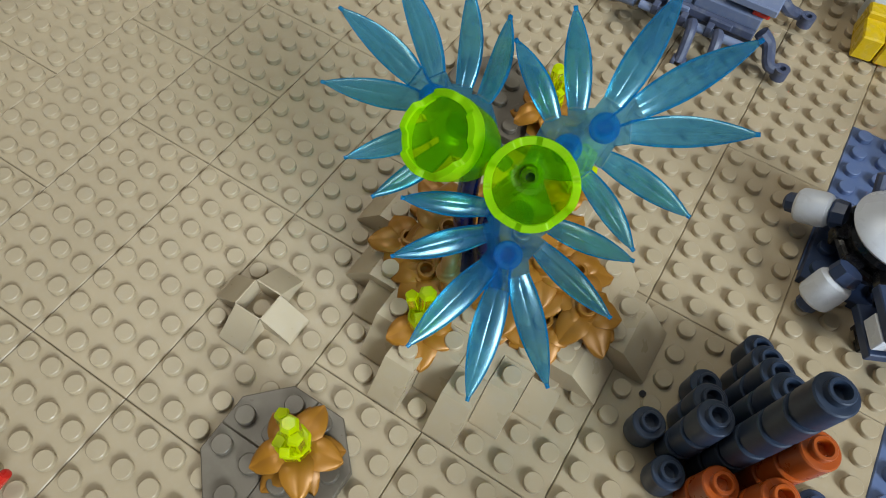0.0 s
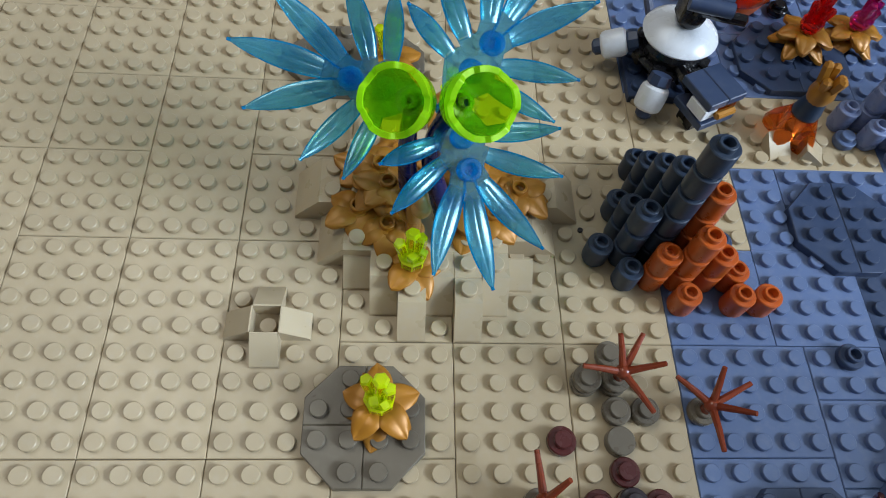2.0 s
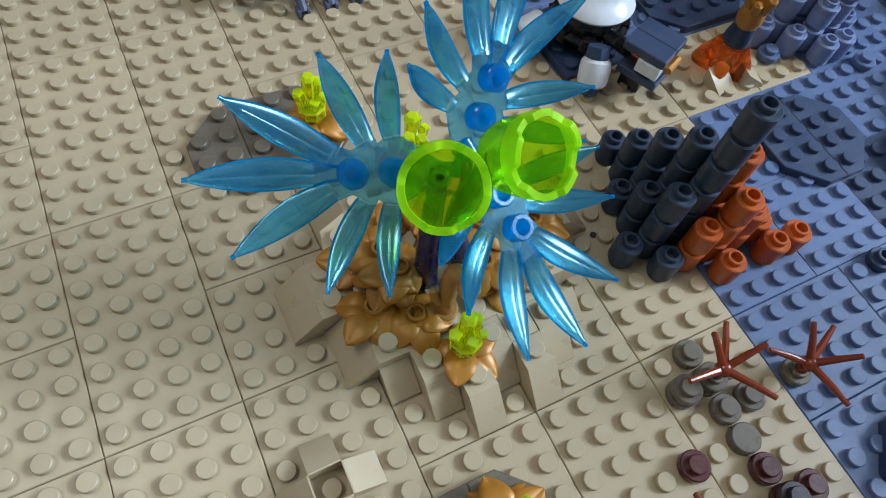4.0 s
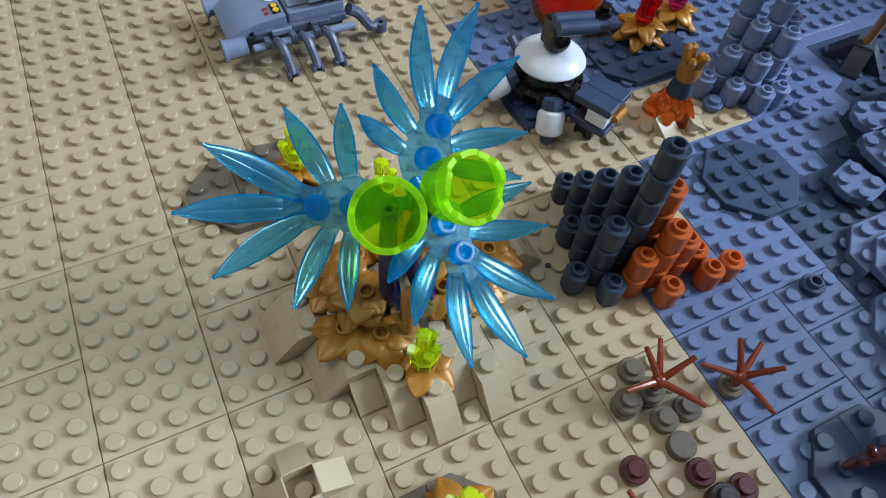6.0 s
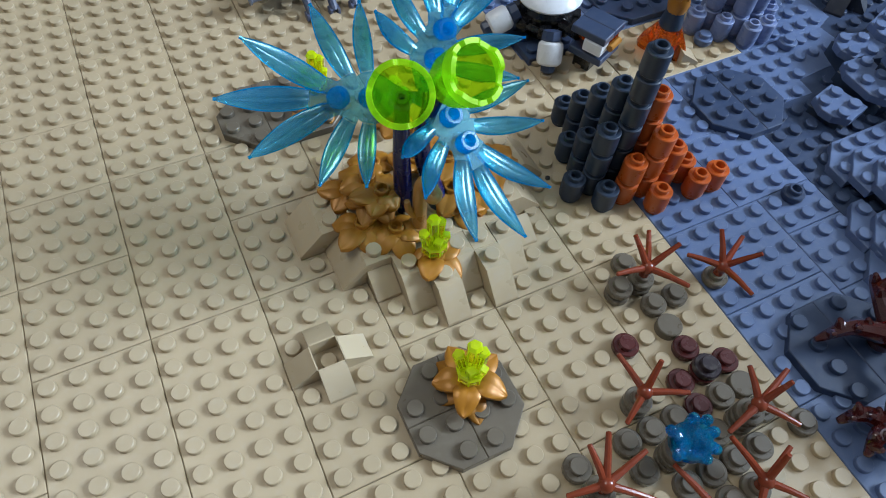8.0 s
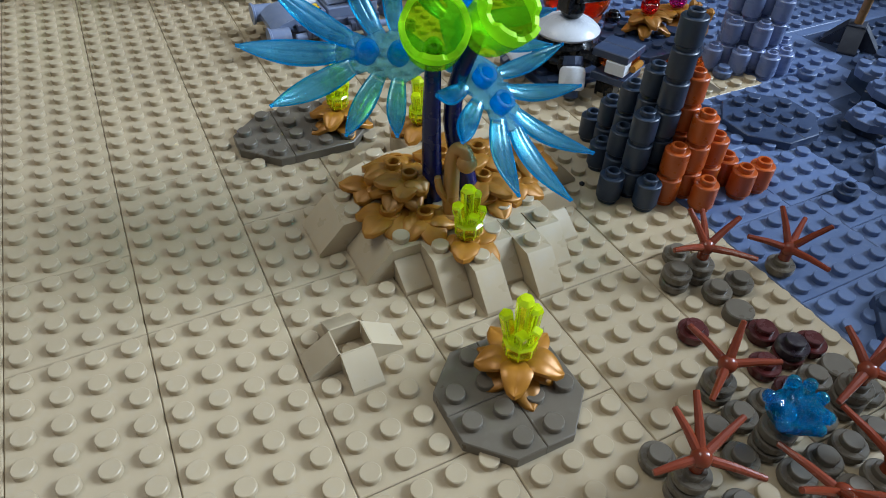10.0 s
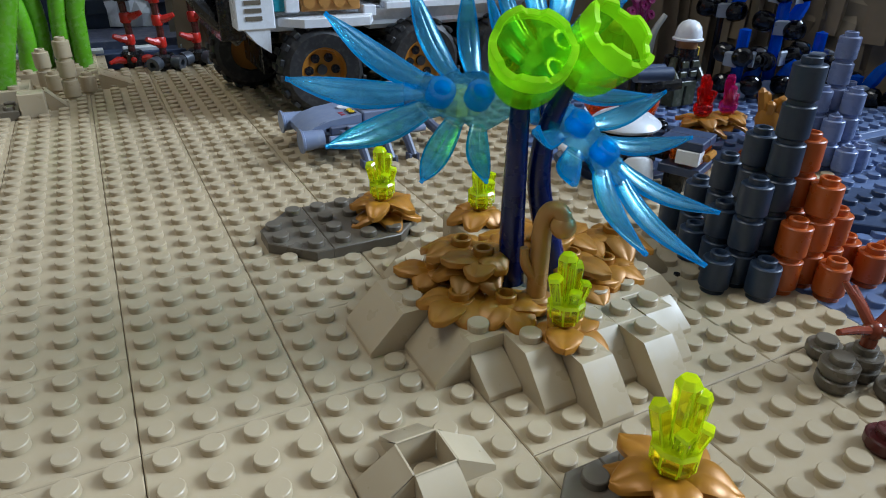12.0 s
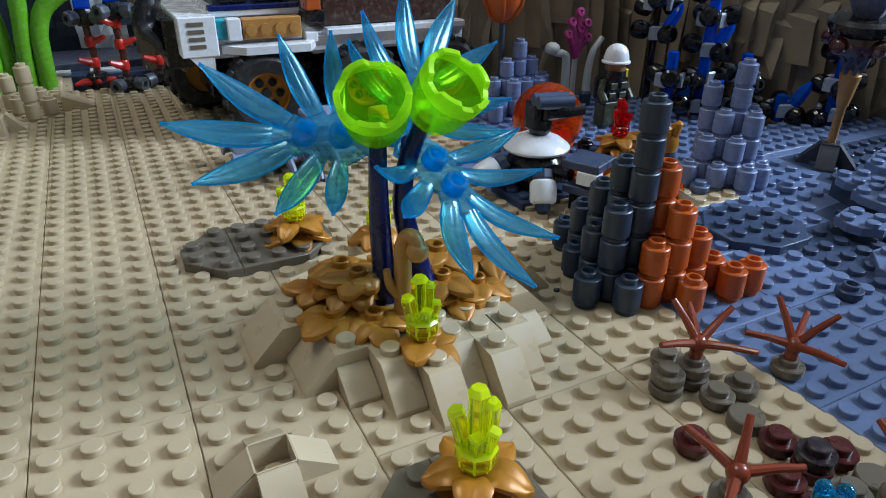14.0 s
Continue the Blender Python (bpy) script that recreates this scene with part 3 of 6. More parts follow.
core = [(0, 3), (1, 3), (1, 2.9), (2, 2.9), (2, 2), (3, 2), (3, 3), (4, 3), (4, 2), (5, 2), (5, 3), (6, 3), (6, 3.5), (6.9, 3.5), (6.9, 5), (7.5, 5), (7.5, 7.5), (6.5, 8.6), (1.5, 8.6), (0, 8), (-0.2, 7), (-0.2, 5), (0, 5)]
part("core_plate", studded([(x - MX, y - MY) for x, y in core], 0, MH - 0.0001, ox=0.0, oy=0.5, margin=0.3), SAND, mound)
for x, y in ((1, 1), (2, 0), (4, 0), (5, 1)):
    part("slope_brick", slope_geo(1, 1, 2, MH), SAND, mound, m=on_mound(x, y, 0))
part("slope_brick", slope_geo(1, 1, 2, MH), SAND, mound, m=on_mound(3, 1, 0))
part("small_slope", slope_geo(1, 1, 1, 0.0064), SAND, mound, m=on_mound(0, 2, 0))
part("small_slope", slope_geo(1, 1, 1, 0.0064), SAND, mound, m=on_mound(6, 2, 0))
for x, y, w, t in ((-1, 5, 2, -90), (-2, 7, 2, -90), (8, 3.5, 1.5, 90), (9, 5, 2, 90), (0, 9, 2, -90)):
    part("slope_brick", slope_geo(w, 1, 2, MH), SAND, mound, m=on_mound(x, y, t))

for x, y, t in ((-2, 0, 90), (-3, 1, -90), (-3, 0, 0), (-2, 1, 180)):
    # each wedge is high towards the bare stud in the middle
    pos = {90: (-1, 0), -90: (-4, 1), 0: (-3, -1), 180: (-2, 2)}[t]
    solo("small_slope", slope_geo(1, 1, 1, 0.0064), CREAM, pos[0], pos[1], 0, "light tan wedge brick in a ring round one stud", "toy brick", "ring of small slopes", t)


# ---- gold leaves and crystals ----
def petal(geo, length, width, rise, tip, turn, seg=9, thick=0.0013, blunt=1.15):
    """A plump pointed leaf from the middle outwards, with a soft groove along its rib, drooping or curling at the tip."""
    rows = []
    for i in range(seg + 1):
        s = i / seg
        w = max(width * math.sin(math.pi * (0.2 + 0.8 * s ** blunt)) ** 0.62, width * 0.05)
        z = rise * math.sin(math.pi * min(1, s * 1.1)) + tip * s * s
        c = 0.17 * width * (1 - s * 0.7)
        rows.append([(length * s, w * p, z + c * q) for p, q in ((-1, -0.7), (-0.82, 0.2), (-0.45, 0.75), (-0.12, 0.25), (0, 0.05), (0.12, 0.25), (0.45, 0.75), (0.82, 0.2), (1, -0.7))])
    k = 9
    top = [p for r in rows for p in r]
    low = [(x, y * 0.94, z - thick) for x, y, z in top]
    n = len(top)
    fs = []
    for i in range(seg):
        for j in range(k - 1):
            a = i * k + j
            fs += [(a, a + k, a + k + 1, a + 1), (n + a, n + a + 1, n + a + k + 1, n + a + k)]
        a, b = i * k, i * k + k - 1
        fs += [(a, n + a, n + a + k, a + k), (b, b + k, n + b + k, n + b)]
    fs.append(tuple(seg * k + j for j in range(k)) + tuple(n + seg * k + j for j in range(k))[::-1])
    geo.put(top + low, fs, Matrix.Rotation(turn, 4, "Z"))


def leaf_geo(seed, n=5, r=0.0102, tip=-0.0012, rise=0.0013, wide=0.0034, blunt=1.15):
    rng = random.Random(seed)
    geo = Geo()
    for i in range(n):
        petal(geo, r * rng.uniform(0.9, 1.06), wide, rise * rng.uniform(0.6, 1.3), tip * rng.uniform(0.3, 1.5), 2 * math.pi * (i + rng.uniform(-0.1, 0.1)) / n, blunt=blunt)
    return geo


def fan_geo(seed):
    """A leaf of five rounded lobes that spread from the boss towards +x, each with a wave of its own."""
    rng = random.Random(seed)
    geo = Geo()
    for i, (a, ln) in enumerate(((-118, 0.0074), (-60, 0.0094), (0, 0.0106), (60, 0.0094), (118, 0.0074))):
        petal(geo, ln * rng.uniform(0.95, 1.06), 0.0039, rng.uniform(0.0006, 0.0022), rng.uniform(-0.0030, 0.0020), radians(a + rng.uniform(-5, 5)))
    return geo


def boss_geo(z=0.0014):
    return Geo().lathe([(0, -0.0016), (0.0034, -0.0016), (0.0036, -0.0004)] + [(0.0036, z - 0.0004), (0.0033, z)] + ring_stud(z)[2:], 18)


LEAVES = [leaf_geo(k, 5, 0.0112, -0.0012, 0.0016, 0.0035, 1.1).mesh("petals", GOLD, angle=60) for k in range(3)]
UPLEAF = leaf_geo(7, 5, 0.0112, 0.0004, 0.0020, 0.0038, 1.1).mesh("petals", GOLD, angle=60)
FANS = [fan_geo(k + 40).mesh("petals", GOLD, angle=60) for k in range(5)]
BOSS = boss_geo().mesh("boss", GOLD)


def gold_leaf(x, y, z, turn, label, up=False, tilt=0.0, fan=None):
    ob = thing("gold_leaf", x, y, z, label, "toy leaf", "gold leaves", turn)
    if tilt:
        ob.matrix_basis = ob.matrix_basis @ pose(0, 0, 0, tilt, 0, 0)
    part("petals", FANS[fan % 5] if fan is not None else UPLEAF if up else LEAVES[int(turn) % 3], GOLD, ob, m=pose(0, 0, 0.0016))
    part("boss", BOSS, GOLD, ob, m=pose(0, 0, 0.0016))
    return ob


ML = "pearl gold pointed leaf piece lying on the tan mound"
for k, (x, y, z, t) in enumerate(((1.59, 3.89, 9.7, -95), (0.51, 4.6, 9.6, -150), (1.45, 5.5, 9.8, 175), (1.35, 5.3, 13.2, -140), (1.58, 5.16, 16.2, 170), (1.3, 5.95, 16.4, 120),
                                   (4.2, 4.5, 13.0, -70), (4.5, 4.2, 9.7, -100), (5.46, 4.4, 9.7, -55), (6.3, 5.3, 9.7, -15), (6.4, 5.25, 13.2, -40), (5.3, 5.6, 12.8, -25), (4.6, 5.7, 16.0, -60), (5.6, 6.5, 9.8, 30),
                                   (0.7, 6.4, 9.7, 160), (2.0, 7.2, 9.7, 115), (4.4, 7.3, 9.7, 70), (3.5, 6.5, 12.8, 80))):
    gold_leaf(x, y, z / 1000, t, ML, fan=k)
part("back_plate", studded(rect(0, 2, 3.9, 5.9), 0, MH, oy=-0.1), SAND, mound)
gold_leaf(4.0, 9.4, MH + 0.0002, 165, "pearl gold leaf piece behind the mound under a neon crystal", fan=3)
gold_leaf(2.48, 2.4, 0.0086, -62, "pearl gold leaf piece under a neon crystal on the mound", fan=2)
gold_leaf(1.5, -2.5, P, 40, "pearl gold leaf piece lying on the dark flat rock")
gold_leaf(1.5, -2.5, P + 0.0034, 23, "pearl gold flower of pointed leaves under a neon crystal", up=True)
gold_leaf(1.5, 12.5, P, 50, "pearl gold leaf piece on the taupe flat rock")
gold_leaf(1.5, 12.5, P + 0.0034, 20, "pearl gold leaf piece stacked under a neon crystal", up=True)


def shard(geo, base, lean, length, r, seg=6, tipk=0.35):
    """One faceted crystal point with a slanting blunt top."""
    a = Vector(lean).normalized()
    m = Matrix.Translation(base) @ a.to_track_quat("Z", "Y").to_matrix().to_4x4()
    geo.lathe([(0, 0), (r * 0.92, 0), (r, length * 0.25), (r * 0.98, length * 0.86), (r * tipk, length), (0, length)], seg, m)


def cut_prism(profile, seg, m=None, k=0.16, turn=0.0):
    """A flat-sided prism; the second material can paint edge glow on its narrow upright edges and top."""
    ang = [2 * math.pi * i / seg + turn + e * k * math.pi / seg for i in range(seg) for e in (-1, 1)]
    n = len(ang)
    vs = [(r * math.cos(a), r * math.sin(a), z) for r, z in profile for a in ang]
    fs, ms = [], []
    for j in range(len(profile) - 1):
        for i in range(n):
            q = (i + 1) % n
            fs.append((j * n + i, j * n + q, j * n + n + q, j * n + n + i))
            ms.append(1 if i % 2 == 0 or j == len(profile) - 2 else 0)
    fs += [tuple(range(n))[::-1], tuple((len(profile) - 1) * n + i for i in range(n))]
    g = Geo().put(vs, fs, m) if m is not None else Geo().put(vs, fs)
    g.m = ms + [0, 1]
    return g


def crystal(x, y, z, mat, label, height=0.0165, turn=0.0):
    ob = thing("crystal", x, y, z, label, "toy crystal", "crystals", turn)
    edge = CRYSTALGLOW if mat is CRYSTAL else mat
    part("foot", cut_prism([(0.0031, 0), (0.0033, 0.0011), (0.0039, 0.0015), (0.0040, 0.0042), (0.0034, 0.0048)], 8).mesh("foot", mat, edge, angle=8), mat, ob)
    for a, off, lean, frac, r, seg, tip in ((90, 0.0007, 0.03, 1.0, 0.0021, 6, 0.66), (25, 0.0019, 0.07, 0.85, 0.0018, 5, 0.72), (-85, 0.0019, 0.10, 0.52, 0.0017, 4, 0.80),
                                            (-30, 0.0022, 0.26, 0.62, 0.0014, 4, 0.82), (180, 0.0021, 0.22, 0.76, 0.0017, 5, 0.78)):
        c, s = math.cos(radians(a)), math.sin(radians(a))
        ln = height * frac - 0.0040
        m = Matrix.Translation((off * c, off * s, 0.0040)) @ Vector((lean * c, lean * s, 1)).to_track_quat("Z", "Y").to_matrix().to_4x4()
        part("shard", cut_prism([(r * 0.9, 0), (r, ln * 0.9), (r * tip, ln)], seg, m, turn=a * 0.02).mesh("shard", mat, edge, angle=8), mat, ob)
    return ob


NC = "neon yellow-green clear crystal cluster standing on gold leaves"
crystal(1.5, -2.5, P + 0.0074, CRYSTAL, NC, 0.0168, -35)
crystal(2.48, 2.4, 0.0126, CRYSTAL, NC, 0.0150, 0)
crystal(1.5, 12.5, P + 0.0078, CRYSTAL, NC, 0.0150, 0)
crystal(4.0, 9.4, MH + 0.0044, CRYSTAL, NC, 0.0150, 40)


# ---- the flower tree ----
tree = thing("flower_tree", 3, 4.5, 0.0112, "toy tree with clear blue fronds and two neon green cups", "toy plant")
TREE = Vector((3 * S, 4.5 * S, 0.0112))


def spline(pts, n=20):
    """Catmull-Rom through points."""
    pts = [Vector(p) for p in pts]
    q = [pts[0] * 2 - pts[1]] + pts + [pts[-1] * 2 - pts[-2]]
    out = []
    for i in range(len(pts) - 1):
        for k in range(n):
            t = k / n
            a, b, c, d = q[i], q[i + 1], q[i + 2], q[i + 3]
            out.append(0.5 * ((2 * b) + (c - a) * t + (2 * a - 5 * b + 4 * c - d) * t * t + (3 * b - a - 3 * c + d) * t ** 3))
    return out + [pts[-1]]


def taper(pts, r0, r1):
    n = len(pts)
    return [r0 + (r1 - r0) * i / (n - 1) for i in range(n)]


def mm(x, y, z):
    """Millimetres to the tree's own space."""
    return Vector((x, y, z)) / 1000 - TREE


for pts, r0, r1 in (([mm(19.6, 39.7, 9.7), mm(18.4, 38.8, 24), mm(17.8, 38.2, 37), mm(18.0, 38.4, 48), mm(18.9, 39.4, 57.5)], 0.0031, 0.0019),
                    ([mm(29.6, 36.0, 9.7), mm(27.4, 36.2, 20), mm(24.9, 37.4, 30), mm(24.0, 38.2, 38), mm(25.2, 38.4, 47), mm(28.4, 38.0, 55), mm(30.4, 37.6, 59.4)], 0.0031, 0.0019)):
    sp = spline(pts, 10)
    part("stem", Geo().tube(sp, taper(sp, r0, r1), 18), NAVY, tree, "glossy navy stem")


def cup(mouth, axis, turn):
    """A flower cup: a deep round bowl whose rim is cut in five stepped lobes."""
    a = Vector(axis).normalized()
    m = Matrix.Translation(mouth) @ a.to_track_quat("Z", "Y").to_matrix().to_4x4() @ Matrix.Rotation(turn, 4, "Z")
    seg = 100
    r, t, d = 0.0080, 0.0013, 0.0152

    def lobe(i):
        u = (i / seg * 5) % 1
        k = min(1.0, max(0.0, (abs(u - 0.5) - 0.24) / 0.12))
        return -0.0012 * k * k * (3 - 2 * k) - 0.0003 * math.sin(i / seg * 6.2832 * 3)

    low = -0.0040
    prof = [(0.0022, -d), (0.0044, -d * 0.97), (0.0060, -d * 0.88), (0.0070, -d * 0.72), (0.0075, -d * 0.5), (r, low)]
    inner = [(0.0018, -d + 0.0016), (0.0036, -d * 0.87), (0.0049, -d * 0.77), (0.0058, -d * 0.62), (0.0063, -d * 0.45), (r - t, low)]
    vs, fs, rings = [], [], []
    for q, z in prof + inner[::-1]:
        rings.append(len(vs))
        for i in range(seg):
            # shallow upright flutes on the inside wall
            k = q - (0.00006 * (1 + math.cos(i / seg * 6.2832 * 20)) if len(rings) > 8 else 0)
            vs.append((k * math.cos(2 * math.pi * i / seg), k * math.sin(2 * math.pi * i / seg), z))
    for k, (p, q) in enumerate(zip(rings, rings[1:])):
        if k != len(prof) - 1:
            fs += [(p + i, p + (i + 1) % seg, q + (i + 1) % seg, q + i) for i in range(seg)]
    fs.append(tuple(rings[0] + i for i in range(seg))[::-1])
    fs.append(tuple(rings[-1] + i for i in range(seg)))
    bowl = part("flower_cup", Geo().put(vs, fs).mesh("flower_cup", NEON), NEON, tree, "neon green clear flower cup", m)
    # the upper wall up to the lobed edge; its edge glow is painted by a brighter material
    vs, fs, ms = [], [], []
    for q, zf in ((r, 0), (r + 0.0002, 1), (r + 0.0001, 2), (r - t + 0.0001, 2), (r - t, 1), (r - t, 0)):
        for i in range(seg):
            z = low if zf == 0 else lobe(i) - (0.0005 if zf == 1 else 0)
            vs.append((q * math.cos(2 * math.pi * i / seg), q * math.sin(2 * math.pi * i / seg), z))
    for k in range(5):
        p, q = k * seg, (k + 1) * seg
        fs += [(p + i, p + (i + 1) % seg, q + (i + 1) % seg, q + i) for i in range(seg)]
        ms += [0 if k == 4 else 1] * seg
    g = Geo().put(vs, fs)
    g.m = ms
    part("rim", g.mesh("rim", NEON, NEONGLOW, angle=50), NEONGLOW, bowl, "neon lobed rim with painted edge glow")
    part("socket", Geo().lathe([(0.0009, -d + 0.0018), (0.0019, -d + 0.0018), (0.0019, -d + 0.0034), (0.0016, -d + 0.0036), (0.0009, -d + 0.0036)], 20, closed=True), NEON, bowl)
    part("collar", Geo().lathe([(0, -d - 0.0022), (0.0026, -d - 0.0022), (0.0028, -d - 0.0018), (0.0028, -d + 0.0001), (0, -d + 0.0001)], 20), NEON, bowl)
    return bowl


cup(mm(14.0, 29.4, 67.6), (-0.30, -0.64, 0.71), 0.25)
cup(mm(33.9, 28.2, 68.8), (0.24, -0.66, 0.71), 0.6)


# one moulded frond: seven blades (base x; tip x, y, z; half width; all in millimetres) that spread from a palm with two hollow studs
BLADES = ((4.8, 34.6, 0.0, -0.6, 3.3), (2.0, 27.2, 14.5, 0.9, 3.1), (-2.0, 10.3, 21.9, 3.9, 2.7), (-5.0, -1.3, 22.5, 6.4, 2.5))
PALM_Z = -2.6


def blade_geo(x0, tx, ty, tz, wide):
    """One slender leaf from the palm's edge, sagging a little and rising to its tip, convex above with a fine groove along its middle."""
    base, tip = Vector((x0, 0, PALM_Z)), Vector((tx, ty, tz))
    d = tip - base
    flat = Vector((d.x, d.y, 0)).normalized()
    start = base + flat * 6.6
    d = tip - start
    nrm = Vector((0, 0, 1)) - d.normalized() * d.normalized().z
    nrm.normalize()
    side = nrm.cross(d.normalized())
    n, vs, fs = 26, [], []
    ring = [(-1, -0.45), (-0.98, 0.0), (-0.86, 0.36), (-0.62, 0.66), (-0.34, 0.86), (-0.10, 0.92), (0.0, 0.74), (0.10, 0.92), (0.34, 0.86), (0.62, 0.66), (0.86, 0.36), (0.98, 0.0), (1, -0.45)]
    ring += [(0.8, -0.75), (0.4, -0.82), (0.0, -0.84), (-0.4, -0.82), (-0.8, -0.75)]
    k = len(ring)
    for i in range(n + 1):
        s = i / n
        w = max(wide * math.sin(math.pi * (0.235 + 0.765 * s)) ** 0.8, 0.42)
        th = 1.05 * (1 - 0.45 * s)
        sag = -1.9 * math.sin(math.pi * s ** 0.85)
        c = start + d * s + nrm * sag
        vs += [(c + side * w * p + nrm * th * q) / 1000 for p, q in ring]
    for i in range(n):
        for j in range(k):
            q = (j + 1) % k
            fs.append((i * k + j, i * k + q, i * k + k + q, i * k + k + j))
    fs.append(tuple(n * k + j for j in range(k)))
    g = Geo().put(vs, [f[::-1] for f in fs])
    # edge-lit glow painted on the thick moulded edge and the tip by a stronger blue
    g.m = [1 if (q % k in (0, 1, 10, 11, 12, 17) or q >= (n - 1) * k) else 0 for q in range(len(fs))]
    return g


def palm_geo():
    half = []
    for x0, tx, ty, tz, wide in BLADES:
        flat = Vector((tx - x0, ty)).normalized()
        c, p = Vector((x0, 0)) + flat * 6.6, Vector((-flat.y, flat.x)) * wide * math.sin(math.pi * 0.235) ** 0.8
        half.append((c - p, c + p))
    out = [half[0][1]]
    for (a0, b0), (a1, b1) in zip(half, half[1:]):
        mid = (b0 + a1) / 2
        out += [mid - mid.normalized() * 1.1, a1, b1]
    out += [Vector((-8.5, 5.2)), Vector((-11.0, 3.4)), Vector((-13.2, 2.2))]
    ring = out + [Vector((p.x, -p.y)) for p in reversed(out)]
    n = len(ring)
    vs = [(-1, 0, PALM_Z + 0.62), (-1, 0, PALM_Z - 0.62)] + [(p.x, p.y, PALM_Z + 0.48) for p in ring] + [(p.x, p.y, PALM_Z - 0.6) for p in ring]
    fs = []
    for i in range(n):
        j = (i + 1) % n
        fs += [(0, 2 + i, 2 + j), (1, 2 + n + j, 2 + n + i)]
        if (ring[i] - ring[j]).length < 3.2 or i >= len(out) - 4:
            fs.append((2 + i, 2 + n + i, 2 + n + j, 2 + j))
    return Geo().put([(x / 1000, y / 1000, z / 1000) for x, y, z in vs], fs)


PALM = palm_geo().mesh("frond", FRONDPALM)
BLADE_MESHES = [blade_geo(x0, tx, ty * sg, tz, wide).mesh("leaf_blade", FROND, FRONDGLOW, angle=40) for x0, tx, ty, tz, wide in BLADES for sg in ((1,) if ty == 0 else (1, -1))]
HUBSTUD = Geo().lathe([(0, -0.0032), (0.0026, -0.0032), (0.0029, -0.0028), (0.0029, 0.0004), (0.0026, 0.0008), (0.0018, 0.0008), (0.0016, 0.0005), (0.0016, -0.0018), (0, -0.0018)], 28).mesh("hollow_stud", FRONDHUB)


def frond(mid, ax, side, label):
    """The frond at mid, its middle blade along ax."""
    ax, side = Vector(ax).normalized(), Vector(side)
    nrm = ax.cross(side).normalized()
    side = nrm.cross(ax)
    m = Matrix((ax, side, nrm)).transposed().to_4x4()
    m.translation = mm(*mid)
    palm = part("frond", PALM, FRONDPALM, tree, label, m)
    for me in BLADE_MESHES:
        part("leaf_blade", me, FROND, palm)
    for x in (0.0041, -0.0041):
        part("hollow_stud", HUBSTUD, FRONDHUB, palm, m=Matrix.Translation((x, 0, 0)))
    part("neck", Geo().tube([(-0.0125, 0, PALM_Z / 1000), (-0.017, 0, PALM_Z / 1000)], 0.0016, 12), FRONDHUB, palm)
    return palm


FL = "clear blue frond of seven pointed leaves"
frond((7.6, 44.4, 56.1), (-0.961, 0.25, 0.122), (-0.261, -0.659, -0.705), FL)
frond((32.2, 31.2, 47.6), (0.226, -0.807, -0.545), (0.959, 0.282, -0.02), FL)
frond((35.4, 50.6, 59.8), (0.573, 0.566, 0.594), (-0.812, 0.293, 0.504), FL)
part("twig_arm", Geo().tube(spline([mm(25.5, 38.4, 48), mm(26.5, 40.5, 50.5), mm(27.6, 42.6, 51.6)], 6), 0.0017, 12), NAVY, tree)

horn = spline([(0, 0, 0), (0, 0, 0.013), (0.0001, -0.0002, 0.0205), (0.0006, -0.0014, 0.0238), (0.0014, -0.0036, 0.0245), (0.0018, -0.0052, 0.0225)], 8)
vine = thing("gold_vine", 2.5, 3.75, MH, "pale gold curled vine stub beside the navy stem", "toy plant")
part("stalk", Geo().tube(horn, taper(horn, 0.0023, 0.0018), 16), PALEGOLD, vine)
part("collar", Geo().lathe([(0, 0), (0.0033, 0), (0.0035, 0.0006), (0.0035, 0.0026), (0.0030, 0.0032), (0, 0.0032)], 18), PALEGOLD, vine)
part("knob", Geo().ball((0.0017, -0.0048, 0.0215), 0.0027, 16, 10), PALEGOLD, vine)
stub = spline([(-0.0012, 0, 0.008), (-0.0034, 0.0002, 0.0115), (-0.0040, 0.0004, 0.0155)], 6)
part("side_shoot", Geo().tube(stub, taper(stub, 0.0014, 0.0009), 10), PALEGOLD, vine)


# ---- twig plants in the foreground ----
HUB = Geo().ball((0, 0, 0.0048), 0.0022, 12, 8).lathe([(0, 0), (0.0016, 0), (0.0016, 0.004), (0, 0.004)], 12).mesh("hub", TWIG)
PRONGS = ((183, 0.15, 0.0110), (118, 1.25, 0.0128), (66, 1.2, 0.0118), (26, 0.5, 0.0122), (-36, 0.04, 0.0128))


def twig(x, y, z, turn, label, tips=()):
    """A twig plant with the usual five prongs, or with prongs bent towards the tips given (studs, studs, mm)."""
    ob = thing("twig_plant", x, y, z, label, "toy plant", "twig plants", turn)
    part("hub", HUB, TWIG, ob)
    arms = [Vector((math.cos(radians(a)), math.sin(radians(a)), up)).normalized() * (ln + 0.001) for a, up, ln in PRONGS]
    if tips:
        arms = [Vector(((tx - x) * S, (ty - y) * S, tz / 1000 - z - 0.0048)) for tx, ty, tz in tips]
    for v in arms:
        st = Vector((0, 0, 0.0048)) + v.normalized() * 0.001
        end = Vector((0, 0, 0.0048)) + v
        part("prong", Geo().tube([st, st.lerp(end, 0.5) + Vector((0, 0, 0.0003)), end], [0.0011, 0.0009, 0.00068], 10), TWIG, ob)
    return ob


